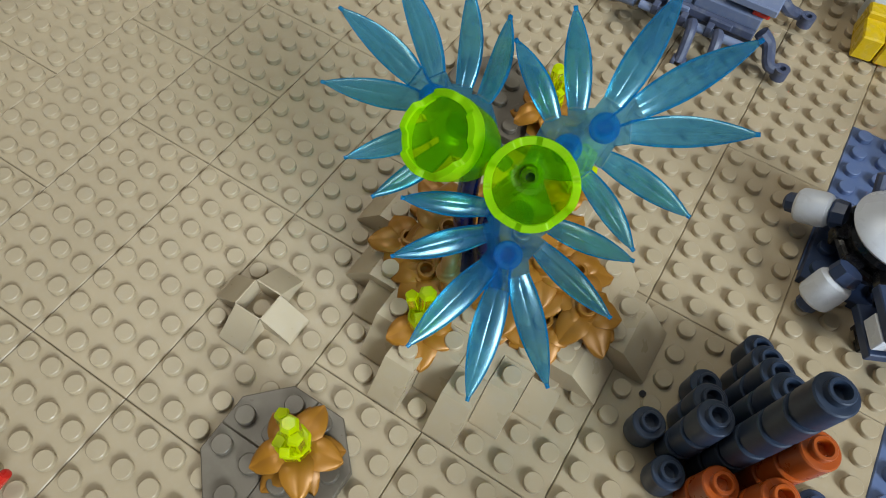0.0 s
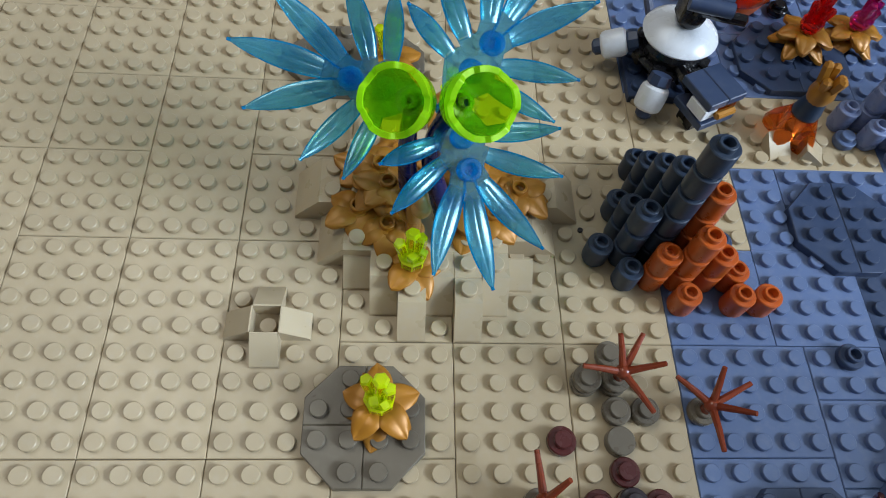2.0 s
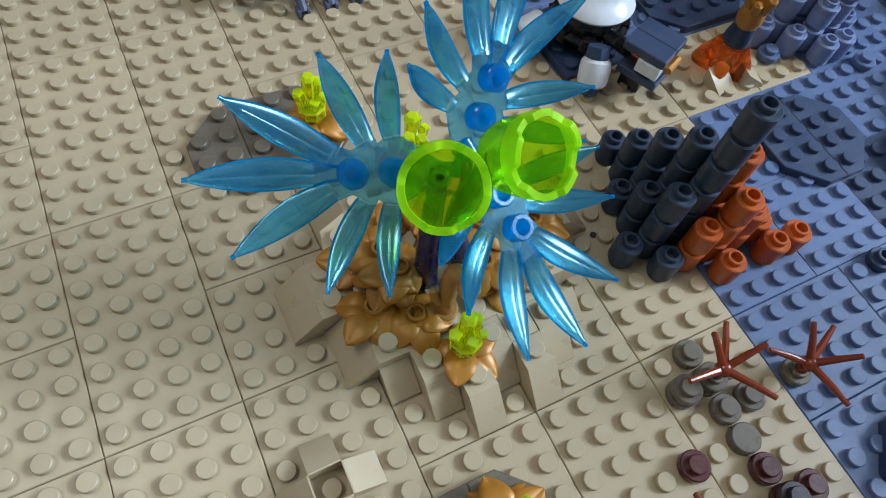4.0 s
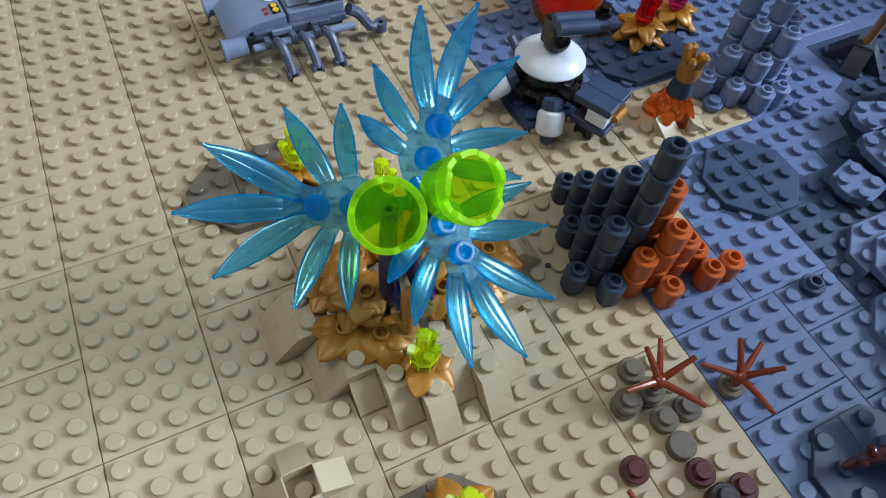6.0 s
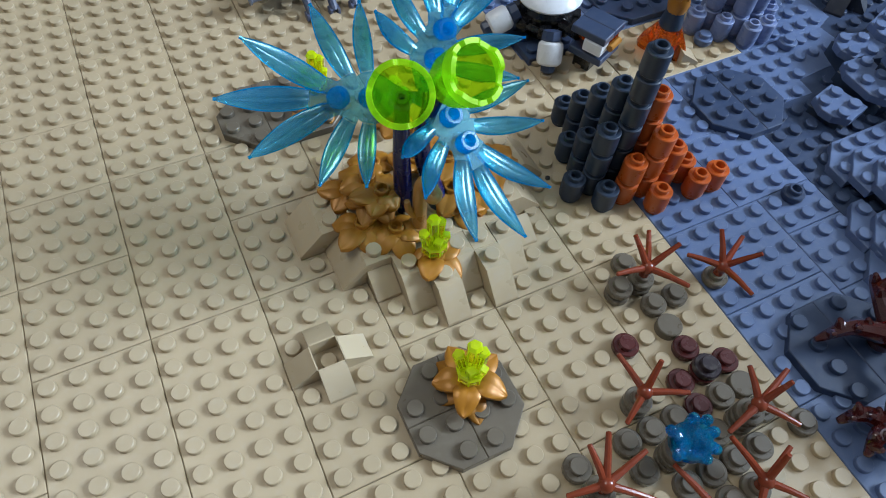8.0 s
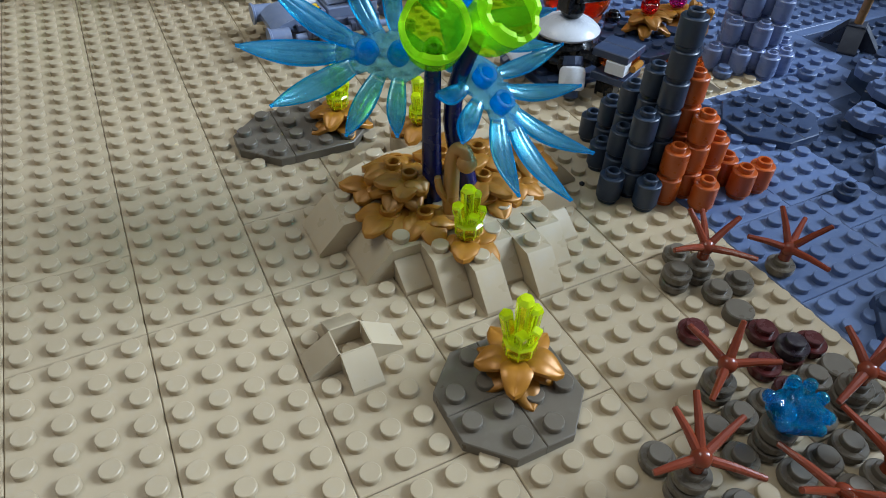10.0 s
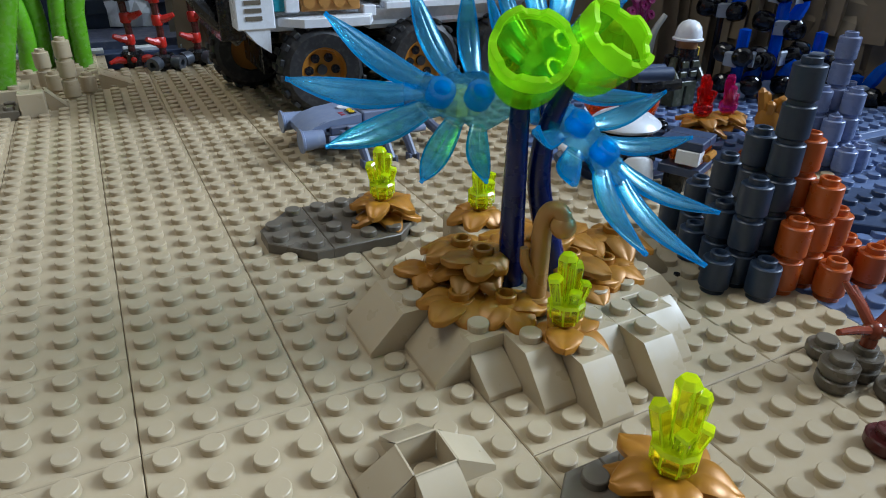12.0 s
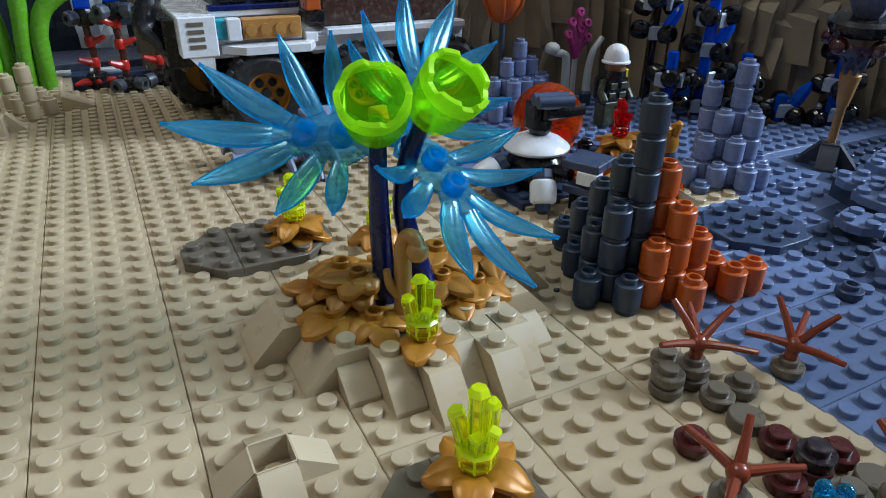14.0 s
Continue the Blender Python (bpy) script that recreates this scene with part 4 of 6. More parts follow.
TW = "red-brown five-pronged twig plant on a taupe round plate"
TALL = "red-brown twig plant on a stack of taupe round plates"
for x, y, st, t, tips in ((9.5, -1.5, 2, 0, ((8.09, -1.4, 14.3), (9.23, -0.57, 20.2), (10.2, -0.35, 16.0), (10.65, -1.5, 19.0), (10.18, -2.94, 14.8))), (12.5, -2.5, 1, 0, ((11.37, -1.6, 10.7), (12.64, -1.55, 17.7), (13.8, -1.87, 12.0), (13.35, -3.06, 17.6), (12.41, -4.06, 11.5))),
                          (6.5, -5.5, 2, 0, ((6.35, -4.05, 13.5), (7.08, -5.07, 20.6), (7.75, -6.2, 13.5), (5.45, -6.1, 9.5))),
                          (9.5, -7.5, 3, 0, ((9.7, -6.4, 19.5), (8.1, -7.8, 13), (10.2, -7.5, 24), (11.0, -7.0, 17), (10.3, -8.6, 14))),
                          (3.5, -7.5, 3, 0, ((3.45, -6.37, 20), (4.1, -6.33, 22), (5.1, -7.2, 17), (2.27, -7.27, 14), (4.77, -8.5, 12))),
                          (8.5, -9.5, 1, 0, ((8.0, -7.95, 14), (7.66, -10.2, 6), (9.7, -9.0, 12), (9.3, -10.5, 9), (8.9, -9.2, 19))),
                          (6.5, -9.5, 1, 140, ())):
    for q in range(st):
        disc(x, y, TAUPE, "taupe round toy plate under a twig plant", q * P)
    twig(x, y, st * P + 0.0006, t, TALL if st > 1 else TW, tips)

splash = thing("splash", 6.62, -7.52, 3 * P, "glossy sky-blue clear splash piece on stacked round plates", "toy splash")
part("foot", Geo().lathe([(0, 0.0002), (0.0030, 0.0002), (0.0036, 0.0018), (0.0052, 0.0040), (0.0050, 0.0058), (0.0020, 0.0052), (0, 0.0046)], 18), CYANCLEAR, splash)
for k, (ex, ey, ez) in enumerate(((0.42, 0.52, 8.0), (-0.40, 0.52, 6.8), (0.86, -0.10, 6.2), (-0.62, -0.20, 5.4), (0.20, -0.66, 4.6), (0.62, -0.55, 5.2), (0.85, 0.30, 7.0))):
    e = Vector((ex * S, ey * S, ez / 1000))
    st = Vector((e.x * 0.15, e.y * 0.15, 0.0040))
    mid = st.lerp(e, 0.55) + Vector((0, 0, 0.0006 if k % 2 else -0.0004))
    sp = spline([st, mid, e], 5)
    part("lobe", Geo().tube(sp, [0.0031 * (1 - 0.5 * i / (len(sp) - 1)) for i in range(len(sp))], 10, flat=0.62), CYANCLEAR, splash)
    part("drop", Geo().ball(tuple(e), 0.0015, 10, 6), CYANCLEAR, splash)

# thorn plants, each a few crooked spiny branches round a clear red heart
for tx, ty, ends, lab in ((16.1, -7.4, ((13.5, -6.4, 9), (16.9, -5.4, 14), (18.0, -5.6, 16), (18.4, -7.9, 11), (15.6, -9.0, 9)), "glossy dark red thorn plant on a dark flat rock"),
                          (14.0, -10.0, ((12.2, -9.0, 7), (15.9, -9.0, 11), (12.1, -10.3, 8), (12.8, -11.4, 8), (15.4, -11.7, 12), (14.4, -9.0, 13)), "dark red glossy thorn plant near the edge of the flat rock")):
    z0 = P + SH if ty > -9 else 0.0
    thorn = thing("thorn_plant", tx, ty, z0, lab, "toy plant", "thorn plants")
    part("foot", Geo().lathe([(0, 0), (0.0038, 0), (0.0039, 0.0028), (0.0024, 0.0034), (0, 0.0034)], 14), DARKRED, thorn)
    part("heart", Geo().ball((0, 0, 0.0066), 0.0042, 9, 6), REDCLEAR, thorn, "clear red heart")
    for k, (ex, ey, ez) in enumerate(ends):
        e = Vector(((ex - tx) * S, (ey - ty) * S, ez / 1000 - z0))
        st = e.normalized() * 0.003 + Vector((0, 0, 0.0055))
        mid = st.lerp(e, 0.5) + Vector((-e.y, e.x, 0)).normalized() * 0.0016 * (1 if k % 2 else -1) + Vector((0, 0, 0.0022))
        sp = spline([st, mid, e], 7)
        br = part("thorn", Geo().tube(sp, [0.0025 * (1 - i / (len(sp) - 1)) ** 0.7 + 0.0008 for i in range(len(sp))], 9), DARKRED, thorn)
        side = Vector((-e.y, e.x, 0)).normalized()
        for w, sg in ((3, -1), (6, 1), (9, -1), (11, 1)):
            p = sp[w]
            d = (Vector((0, 0, 1)) + side * 0.55 * sg + e.normalized() * 0.45).normalized()
            part("spine", Geo().tube([p, p + d * 0.0024, p + d * 0.0042], [0.0017, 0.0014, 0.0007], 8), DARKRED, br)


# ---- rock ledge of stacked wedge plates ----
def ledge_plate(x, y, z, w, d, turn, mat):
    geo = studded([(-w / 2 + 0.5, -d / 2), (w / 2, -d / 2), (w / 2, d / 2), (-w / 2 + 0.5, d / 2), (-w / 2, d / 2 - 0.7), (-w / 2, -d / 2 + 0.7)], -P, 0, ox=0.5 if w % 2 else 0, oy=0.5 if d % 2 else 0, margin=0.2)
    return solo("rock_plate", geo, mat, x, y, z, "angular blue-grey wedge plate in a stepped rock ledge", "toy rock", "rock ledge", turn)


def stair(x0, y0, x1, levels, shift):
    """Wedge plates stacked like a stair: each is one plate higher and one stud nearer, its far corner cut off."""
    for k in range(levels):
        xa, ya = x0 + shift * k, y0 - k
        poly = [(0, -2.1), (x1 - xa, -2.1), (x1 - xa, 0), (1.2, 0), (0, -1.05)]
        top = (k + 1) * P
        solo("rock_plate", studded(poly, top - P + 0.00005, top, ox=math.ceil(xa) - xa, oy=0.0, margin=0.2), BLUEGREY, xa, ya, 0, "angular blue-grey wedge plate in a stepped rock ledge", "toy rock", "rock ledge")
        if k:
            base = Geo().prism([(x * S, y * S) for x, y in ((0.5, -1.95), (x1 - xa - 0.1, -1.95), (x1 - xa - 0.1, -0.15), (1.3, -0.15), (0.5, -1.0))], 0, top - P)
            solo("rock_block", base, SLATE, xa, ya, 0, "dark blue-grey block carrying a wedge plate of the ledge", "toy rock", "rock ledge blocks")


stair(21.0, 1.05, 27.0, 5, 0.1)
stair(19.2, -2.0, 21.0, 3, 0.05)
stair(18.2, -4.0, 20.6, 2, 0.05)
for x, y, lv, w, d, t in (
        (23.9, 2.6, 2, 2, 2, 14), (26.3, 3.0, 3, 2, 3, 0), (27.9, 5.0, 3, 3, 2, -20), (28.4, 2.4, 5, 3, 3, 15), (28.8, 0.2, 6, 3, 3, 0), (30.2, 5.4, 4, 3, 2, 20),
        (31.0, 1.6, 7, 3, 4, 0), (32.8, 4.4, 6, 3, 3, 10), (31.2, -2.4, 7, 3, 4, 0), (33.6, 0.6, 8, 3, 4, 0), (28.6, -2.9, 7, 3, 3, 0), (25.4, -5.6, 7, 3, 3, 0), (22.4, -6.4, 4, 3, 3, 0),
        # near-right stacks: made up out of view, raised to shade the ground
        (28.8, -6.0, 10, 3, 3, 0), (24.6, -9.6, 11, 3, 3, 0), (26.8, -12.4, 16, 4, 3, 0), (27.4, -9.2, 17, 3, 4, 0), (30.4, -8.4, 22, 3, 4, 0), (30.4, -12.0, 26, 4, 4, 0)):
    base = Geo().prism([(a * S, b * S) for a, b in ((-w / 2 + 0.3, -d / 2 + 0.1), (w / 2 - 0.1, -d / 2 + 0.1), (w / 2 - 0.1, d / 2 - 0.1), (-w / 2 + 0.3, d / 2 - 0.1))], 0, max(0.001, (lv - 1) * P))
    solo("rock_block", base, SLATE, x, y, 0, "dark blue-grey block carrying a wedge plate of the ledge", "toy rock", "rock ledge blocks", t)
    ledge_plate(x, y, lv * P, w, d, t, BLUEGREY)

# ---- rover ----
rover = thing("rover", 4.0, 22.2, 0, "small lilac-grey rover with wrench legs and dials on its hood", "toy vehicle")


def rv(x0, x1, y0, y1, z0, z1, mat, name="panel", label="", c=0.0004):
    return part(name, Geo().box((x0 - 4.0) * S, (x1 - 4.0) * S, (y0 - 22.2) * S, (y1 - 22.2) * S, z0 / 1000, z1 / 1000, c), mat, rover, label)


rv(1.9, 6.8, 21.2, 23.4, 5, 9.6, LEGGREY, "chassis")
rv(2.0, 6.8, 20.9, 23.7, 9.6, 12.6, LILAC, "deck")
hood = Geo()
pr = [(1.0, 8.6), (1.0, 11.0), (1.5, 13.4), (2.3, 15.2), (3.9, 16.4), (3.9, 12.0), (2.0, 11.0), (1.6, 8.6)]
n = len(pr)
hv = [((x - 4.0) * S, (20.9 - 22.2) * S, z / 1000) for x, z in pr] + [((x - 4.0) * S, (23.7 - 22.2) * S, z / 1000) for x, z in pr]
hood.put(hv, [tuple(range(n))[::-1][::-1], tuple(range(n, 2 * n))[::-1]] + [((i + 1) % n, i, n + i, n + (i + 1) % n) for i in range(n)])
hd = part("hood", hood, LILAC, rover, "smooth lilac-grey curved hood")
part("dial", Geo().lathe([(0, 0), (0.0028, 0), (0.0028, 0.0003), (0, 0.0003)], 20, Matrix.Translation((-0.0035, 0.003, 0.0161))), WHITE, hd, "round white dial")
frm = part("lens_frame", Geo().box(-0.0050, -0.0018, -0.0078, -0.0016, 0.0160, 0.0166, 0.0002), BLACK, hd, "black frame round two yellow lenses")
for k in (-0.0033, -0.0061):
    part("lens", Geo().lathe([(0, 0), (0.0012, 0), (0.0012, 0.0003), (0, 0.0003)], 14, Matrix.Translation((-0.0034, k, 0.0166))), YELLOW, frm, "small yellow lens")
    part("decal", Geo().box(-0.0080, -0.0060, k - 0.0010, k + 0.0010, 0.0150, 0.0159, 0.0001), DECALRED, hd, "small dark red square decal")
rv(4.0, 6.8, 20.9, 23.7, 12.6, 17.0, LILAC, "cabin", "lilac-grey wedge cabin")
rv(5.0, 7.2, 20.8, 23.8, 19.6, 22.4, LILAC, "roof_plate")
rv(6.3, 7.0, 21.0, 23.6, 17.0, 19.6, RED, "bar", "red plastic bar under the roof plate")
rv(2.2, 6.8, 20.6, 20.9, 10, 13.2, LEGGREY, "side_rail")
rv(3.0, 4.0, 20.45, 20.62, 11, 13.4, LILAC, "side_tile")
rv(4.9, 5.9, 20.45, 20.62, 11, 13.4, LEGGREY, "side_tile")
rv(4.1, 6.6, 21.3, 23.3, 17.0, 17.9, LILAC, "cabin_top")
part("axle", Geo().tube([((2.0 - 4) * S, (20.2 - 22.2) * S, 0.0095), ((7.0 - 4) * S, (20.2 - 22.2) * S, 0.0095)], 0.0015, 12), LILAC, rover)
for px, py in ((1.25, 20.5), (1.25, 24.0)):
    part("thruster", Geo().lathe([(0, -0.005), (0.0046, -0.005), (0.0046, -0.0042), (0.0038, -0.0038), (0.0034, 0.004), (0, 0.004)], 20, Matrix.Translation(((px - 4) * S, (py - 22.2) * S, 0.0098)) @ Matrix.Rotation(radians(90), 4, "Y")), LILAC, rover, "lilac-grey round thruster")
for k, lx in enumerate((3.1, 4.35, 5.5)):
    for side in (-1, 1):
        y0 = (-2.0 if side < 0 else 2.0) * S
        sp = spline([((lx - 4) * S, y0, 0.0105), ((lx - 4) * S + 0.001, y0 + side * 0.004, 0.0105), ((lx - 4) * S + 0.002, y0 + side * 0.009, 0.004), ((lx - 4) * S + 0.002, y0 + side * 0.0105, 0.0022)], 5)
        leg = part("leg", Geo().tube(sp, taper(sp, 0.0019, 0.0016), 9), LEGGREY, rover, "dull blue-grey wrench-ended leg")
        e = sp[-1]
        for d in (-1, 1):
            part("jaw", Geo().box(e.x + d * 0.0016 - 0.0007, e.x + d * 0.0016 + 0.0007, e.y - 0.0012, e.y + 0.0026, 0.0004, 0.0034, 0.0003), LEGGREY, leg)
        part("clip", Geo().box((lx - 4) * S - 0.0045, (lx - 4) * S - 0.0022, y0 - 0.0016, y0 + 0.0016, 0.0085, 0.0125, 0.0003), LEGGREY, rover)
for ay, ey in ((20.9, 20.3), (23.6, 24.2)):
    sp = spline([((7.0 - 4) * S, (ay - 22.2) * S, 0.013), ((7.5 - 4) * S, (ay - 22.2) * S, 0.010), ((7.9 - 4) * S, (ey - 22.2) * S, 0.0065), ((8.3 - 4) * S, (ey - 22.2) * S, 0.006)], 5)
    arm = part("arm", Geo().tube(sp, taper(sp, 0.0024, 0.0018), 10), LEGGREY, rover, "dull blue-grey claw arm")
    part("claw", Geo().lathe([(0.0012, -0.002), (0.0026, -0.002), (0.0026, 0.002), (0.0012, 0.002)], 14, Matrix.Translation(((8.45 - 4) * S, (ey - 22.2) * S, 0.0055)), closed=True), LEGGREY, arm)

# yellow toy figure, seated, seen from the legs
fig = Geo()
for dx in (-0.5, 0.5):
    fig.box((dx - 0.46) * S, (dx + 0.46) * S, -0.4 * S, 1.0 * S, 0, 0.009, 0.0006)
    fig.box((dx - 0.46) * S, (dx + 0.46) * S, 1.0 * S, 1.8 * S, 0, 0.011, 0.0006)
fig.slot = 1
fig.box(-0.9 * S, 0.9 * S, 1.5 * S, 2.9 * S, 0.0, 0.0105, 0.001)
ob = new("toy_figure", fig.mesh("toy_figure", YELLOW, GREYWHITE))
ob.matrix_basis = pose(11.6 * S, 24.2 * S, SH, 0, 0, 8)
tagged(ob, "yellow plastic toy figure sitting on the tan ground", "toy figure")

# ---- white dish turret ----
CX, CY = 13.94, 13.33
tur = thing("turret", CX, CY, 0, "round turret with a white dish, black joystick and white pods", "toy machine")


def tl(x, y, z):
    return Vector(((x - CX) * S, (y - CY) * S, z / 1000))


part("foot_plate", studded([(-1.9, -1.9), (1.3, -1.9), (1.9, -1.0), (1.9, 1.6), (-1.2, 1.8), (-1.9, 1.0)], 0.0001, P, ox=0.06, oy=0.17), DARKBLUE, tur)
part("turntable", Geo().lathe([(0, P), (0.008, P), (0.0085, 0.006), (0.0108, 0.008), (0.0112, 0.0145), (0.0098, 0.0165), (0, 0.0165)], 24), BLACK, tur)
for k in range(8):
    a = k * math.pi / 4 + 0.2
    br = part("bracket", Geo().box(0.0100, 0.0138, -0.0024, 0.0024, 0.0078, 0.0128, 0.0004, Matrix.Rotation(a, 4, "Z")), BLACK, tur)
    part("bracket_bar", Geo().tube([(0.0128 * math.cos(a), 0.0128 * math.sin(a), 0.0105), (0.0128 * math.cos(a + 0.78), 0.0128 * math.sin(a + 0.78), 0.0105)], 0.0014, 8), BLACK, br)
part("dish", Geo().lathe([(0, 0.0175), (0.010, 0.0175), (0.0126, 0.0184), (0.0132, 0.0194), (0.0127, 0.0202), (0.0098, 0.0224), (0.006, 0.0240), (0.0035, 0.0245), (0, 0.0246)], 48), WHITE, tur, "white inverted dish")
part("joint", Geo().ball((0.0004, -0.001, 0.0278), 0.0048, 14, 8), BLACK, tur)
part("joint_clip", Geo().box(-0.0048, -0.0014, -0.0045, 0.0028, 0.0265, 0.0375, 0.0006), BLACK, tur)
part("joint_block", Geo().box(-0.0014, 0.0046, -0.0060, 0.0014, 0.0305, 0.0362, 0.0008), BLACK, tur)
part("grip", Geo().tube([(0.002, -0.004, 0.033), (0.0075, -0.0075, 0.0335), (0.0135, -0.0105, 0.0345)], [0.0026, 0.0021, 0.0018], 10), BLACK, tur)
BN = Matrix.Translation((0.001, -0.0075, 0.0375)) @ Matrix.Rotation(radians(-14), 4, "Z")
bino = part("binoculars", Geo().box(-0.0055, 0.0022, -0.0040, 0.0044, -0.0012, 0.0016, 0.0008, BN), DARKBLUE, tur, "dark blue twin-barrelled scope")
for s in (-1, 1):
    mm = BN @ Matrix.Translation((0.0005, s * 0.0025, 0.0014)) @ Matrix.Rotation(radians(90), 4, "Y")
    part("barrel", Geo().lathe([(0, -0.0075), (0.0024, -0.0075), (0.0024, 0.0062), (0.0016, 0.0062), (0.0016, 0.0036), (0, 0.0036)], 16, mm), DARKBLUE, bino)
part("lever", Geo().tube([(-0.008, 0.008, 0.0165), (-0.0105, 0.0125, 0.0225)], 0.0016, 10), LEGGREY, tur)
for p0, outd in ((tl(12.80, 11.0, 12.5), (-0.22, -0.42, -0.88)), (tl(11.85, 13.55, 12.6), (-0.88, 0.12, -0.42))):
    m = Matrix.Translation(p0) @ Vector(outd).to_track_quat("Z", "Y").to_matrix().to_4x4()
    pod = part("pod", Geo().lathe([(0, -0.0004), (0.0038, -0.0004), (0.0047, 0.0004), (0.0050, 0.0016), (0.0050, 0.0066), (0.0047, 0.0078), (0.0038, 0.0086), (0, 0.0086)], 26, m), WHITE, tur, "white round pod")
    part("pod_collar", Geo().lathe([(0, -0.0042), (0.0036, -0.0042), (0.0040, -0.0012), (0.0036, -0.0005), (0, -0.0005)], 8, m), DARKBLUE, pod)
    part("pod_tip", Geo().lathe([(0, 0.0084), (0.0030, 0.0084), (0.0028, 0.0110), (0.0018, 0.0118), (0, 0.0118)], 8, m), DARKBLUE, pod, "dark blue pod tip")
BX = Matrix.Translation(tl(14.77, 10.26, 0)) @ Matrix.Rotation(radians(25.5), 4, "Z")
box = part("control_box", Geo().box(-0.0075, 0.0000, -0.0073, 0.0073, 0.0178, 0.0209, 0.0003, BX).box(0.0001, 0.0075, -0.0073, 0.0073, 0.0178, 0.0209, 0.0003, BX), DARKBLUE, tur, "dark blue tiled slab")
part("white_side", Geo().box(-0.0078, -0.0020, -0.0068, 0.0010, 0.0128, 0.0177, 0.0003, BX), WHITE, box)
part("amber_bar", Geo().box(-0.0018, 0.0066, -0.0066, 0.0050, 0.0118, 0.0177, 0.0006, BX), AMBER, box, "clear orange bar")
part("gold_clip", Geo().tube([BX @ Vector((-0.003, -0.0080, 0.0150)), BX @ Vector((0.004, -0.0080, 0.0150))], 0.0014, 8), GOLD, box)
part("lower_plate", Geo().box(-0.0072, 0.0076, -0.0076, 0.0066, 0.0084, 0.0115, 0.0003, BX), DARKBLUE, box)
part("strut", Geo().box(-0.003, 0.0045, -0.002, 0.0055, 0.0002, 0.0084, 0.0004, BX), BLACK, box)
part("arm", Geo().tube([BX @ Vector((-0.002, 0.006, 0.0135)), tl(CX, CY - 1.1, 12.5)], 0.0024, 8), BLACK, tur)

# ---- dome, rocket lamp, crystal flowers beyond ----
dome = thing("amber_dome", 18.4, 18.6, 0, "clear orange dome resting on the blue ground", "toy dome")
R = 0.0165
part("shell", Geo().lathe([(R * math.cos(a), 0.0150 + R * math.sin(a)) for a in [radians(d) for d in range(-33, 90, 9)]] + [(0.0003, 0.0150 + R)] + [((R - 0.0012) * math.cos(a), 0.0150 + (R - 0.0012) * math.sin(a)) for a in [radians(d) for d in range(84, -34, -9)]], 36, closed=True), AMBER, dome)
part("inner_disc", Geo().lathe([(0, 0.0), (0.012, 0.0), (0.0135, 0.004), (0.0135, 0.0062), (0, 0.0062)], 20), ORANGE, dome)

rocket = thing("flame_lamp", 18.95, 9.75, 0, "small lamp with a clear orange foot, grey cone and gold flame", "toy lamp")
ft = Geo()
fv, ff, fn = [], [], 32
for r0, z, lobes in ((0.0074, 0.0003, 0.38), (0.0077, 0.0022, 0.36), (0.0070, 0.0066, 0.28), (0.0058, 0.0104, 0.14), (0.0046, 0.0134, 0.0)):
    for i in range(fn):
        a = 2 * math.pi * i / fn
        r = r0 * (1 + lobes * math.cos(4 * a))
        fv.append((r * math.cos(a), r * math.sin(a), z))
for j in range(4):
    ff += [(j * fn + i, j * fn + (i + 1) % fn, (j + 1) * fn + (i + 1) % fn, (j + 1) * fn + i) for i in range(fn)]
ff += [tuple(range(fn))[::-1], tuple(4 * fn + i for i in range(fn))]
part("foot", ft.put(fv, ff, Matrix.Rotation(0.6, 4, "Z")), AMBER, rocket, "clear orange four-legged foot")
part("cone", Geo().lathe([(0, 0.0131), (0.0046, 0.0131), (0.0046, 0.015), (0.0040, 0.0178), (0.0036, 0.0202), (0, 0.0202)], 18), SLATE, rocket)
fl = part("flame", Geo().lathe([(0, 0.0200), (0.0036, 0.0200), (0.0044, 0.0232), (0.0036, 0.0268), (0, 0.0268)], 14), GOLD, rocket, "pearl gold flame cup")
for k in range(5):
    a = k * 1.2566
    q = Geo()
    shard(q, (0.0022 * math.cos(a), 0.0022 * math.sin(a), 0.0255), (0.22 * math.cos(a), 0.22 * math.sin(a), 1), 0.005 + 0.002 * (k % 3), 0.0017, 6)
    part("tongue", q.mesh("tongue", GOLD), GOLD, fl)
for x, y, t in ((17.85, 8.4, 8), (20.15, 8.15, 75)):
    solo("small_slope", slope_geo(1, 1, 1, 0.0064), SAND, x, y, 0, "cream wedge brick at the foot of the flame lamp", "toy brick", "lamp slopes", t)
gold_leaf(20.6, 14.8, P + SH, 15, "pearl gold leaf piece on the dark flat rock")
gold_leaf(20.6, 14.8, P + SH + 0.0034, 40, "pearl gold leaf piece holding a red crystal", up=True)
crystal(20.6, 14.8, P + SH + 0.0078, REDCLEAR, "clear red crystal cluster on gold leaves", 0.0165, 10)
gold_leaf(23.5, 15.6, SH, 15, "pearl gold leaf piece on the blue ground")
gold_leaf(23.5, 15.6, SH + 0.0034, 60, "pearl gold leaf piece holding a pink crystal", up=True)
crystal(23.5, 15.6, SH + 0.0078, PINKCLEAR, "clear pink crystal cluster on gold leaves", 0.0165, 50)
disc(20.6, 17.6, BLACK, "black round toy plate on the blue ground")
pin = Geo().lathe([(0, 0), (0.0009, 0), (0.0009, 0.0006), (0, 0.0006)], 10)
solo("pin", pin, BLACK, 9.15, 4.72, 0, "tiny black pin on the tan ground", "toy pin")
rod = thing("red_rod", -4.9, -7.7, SH, "small red clip rod lying on the tan ground", "toy rod")
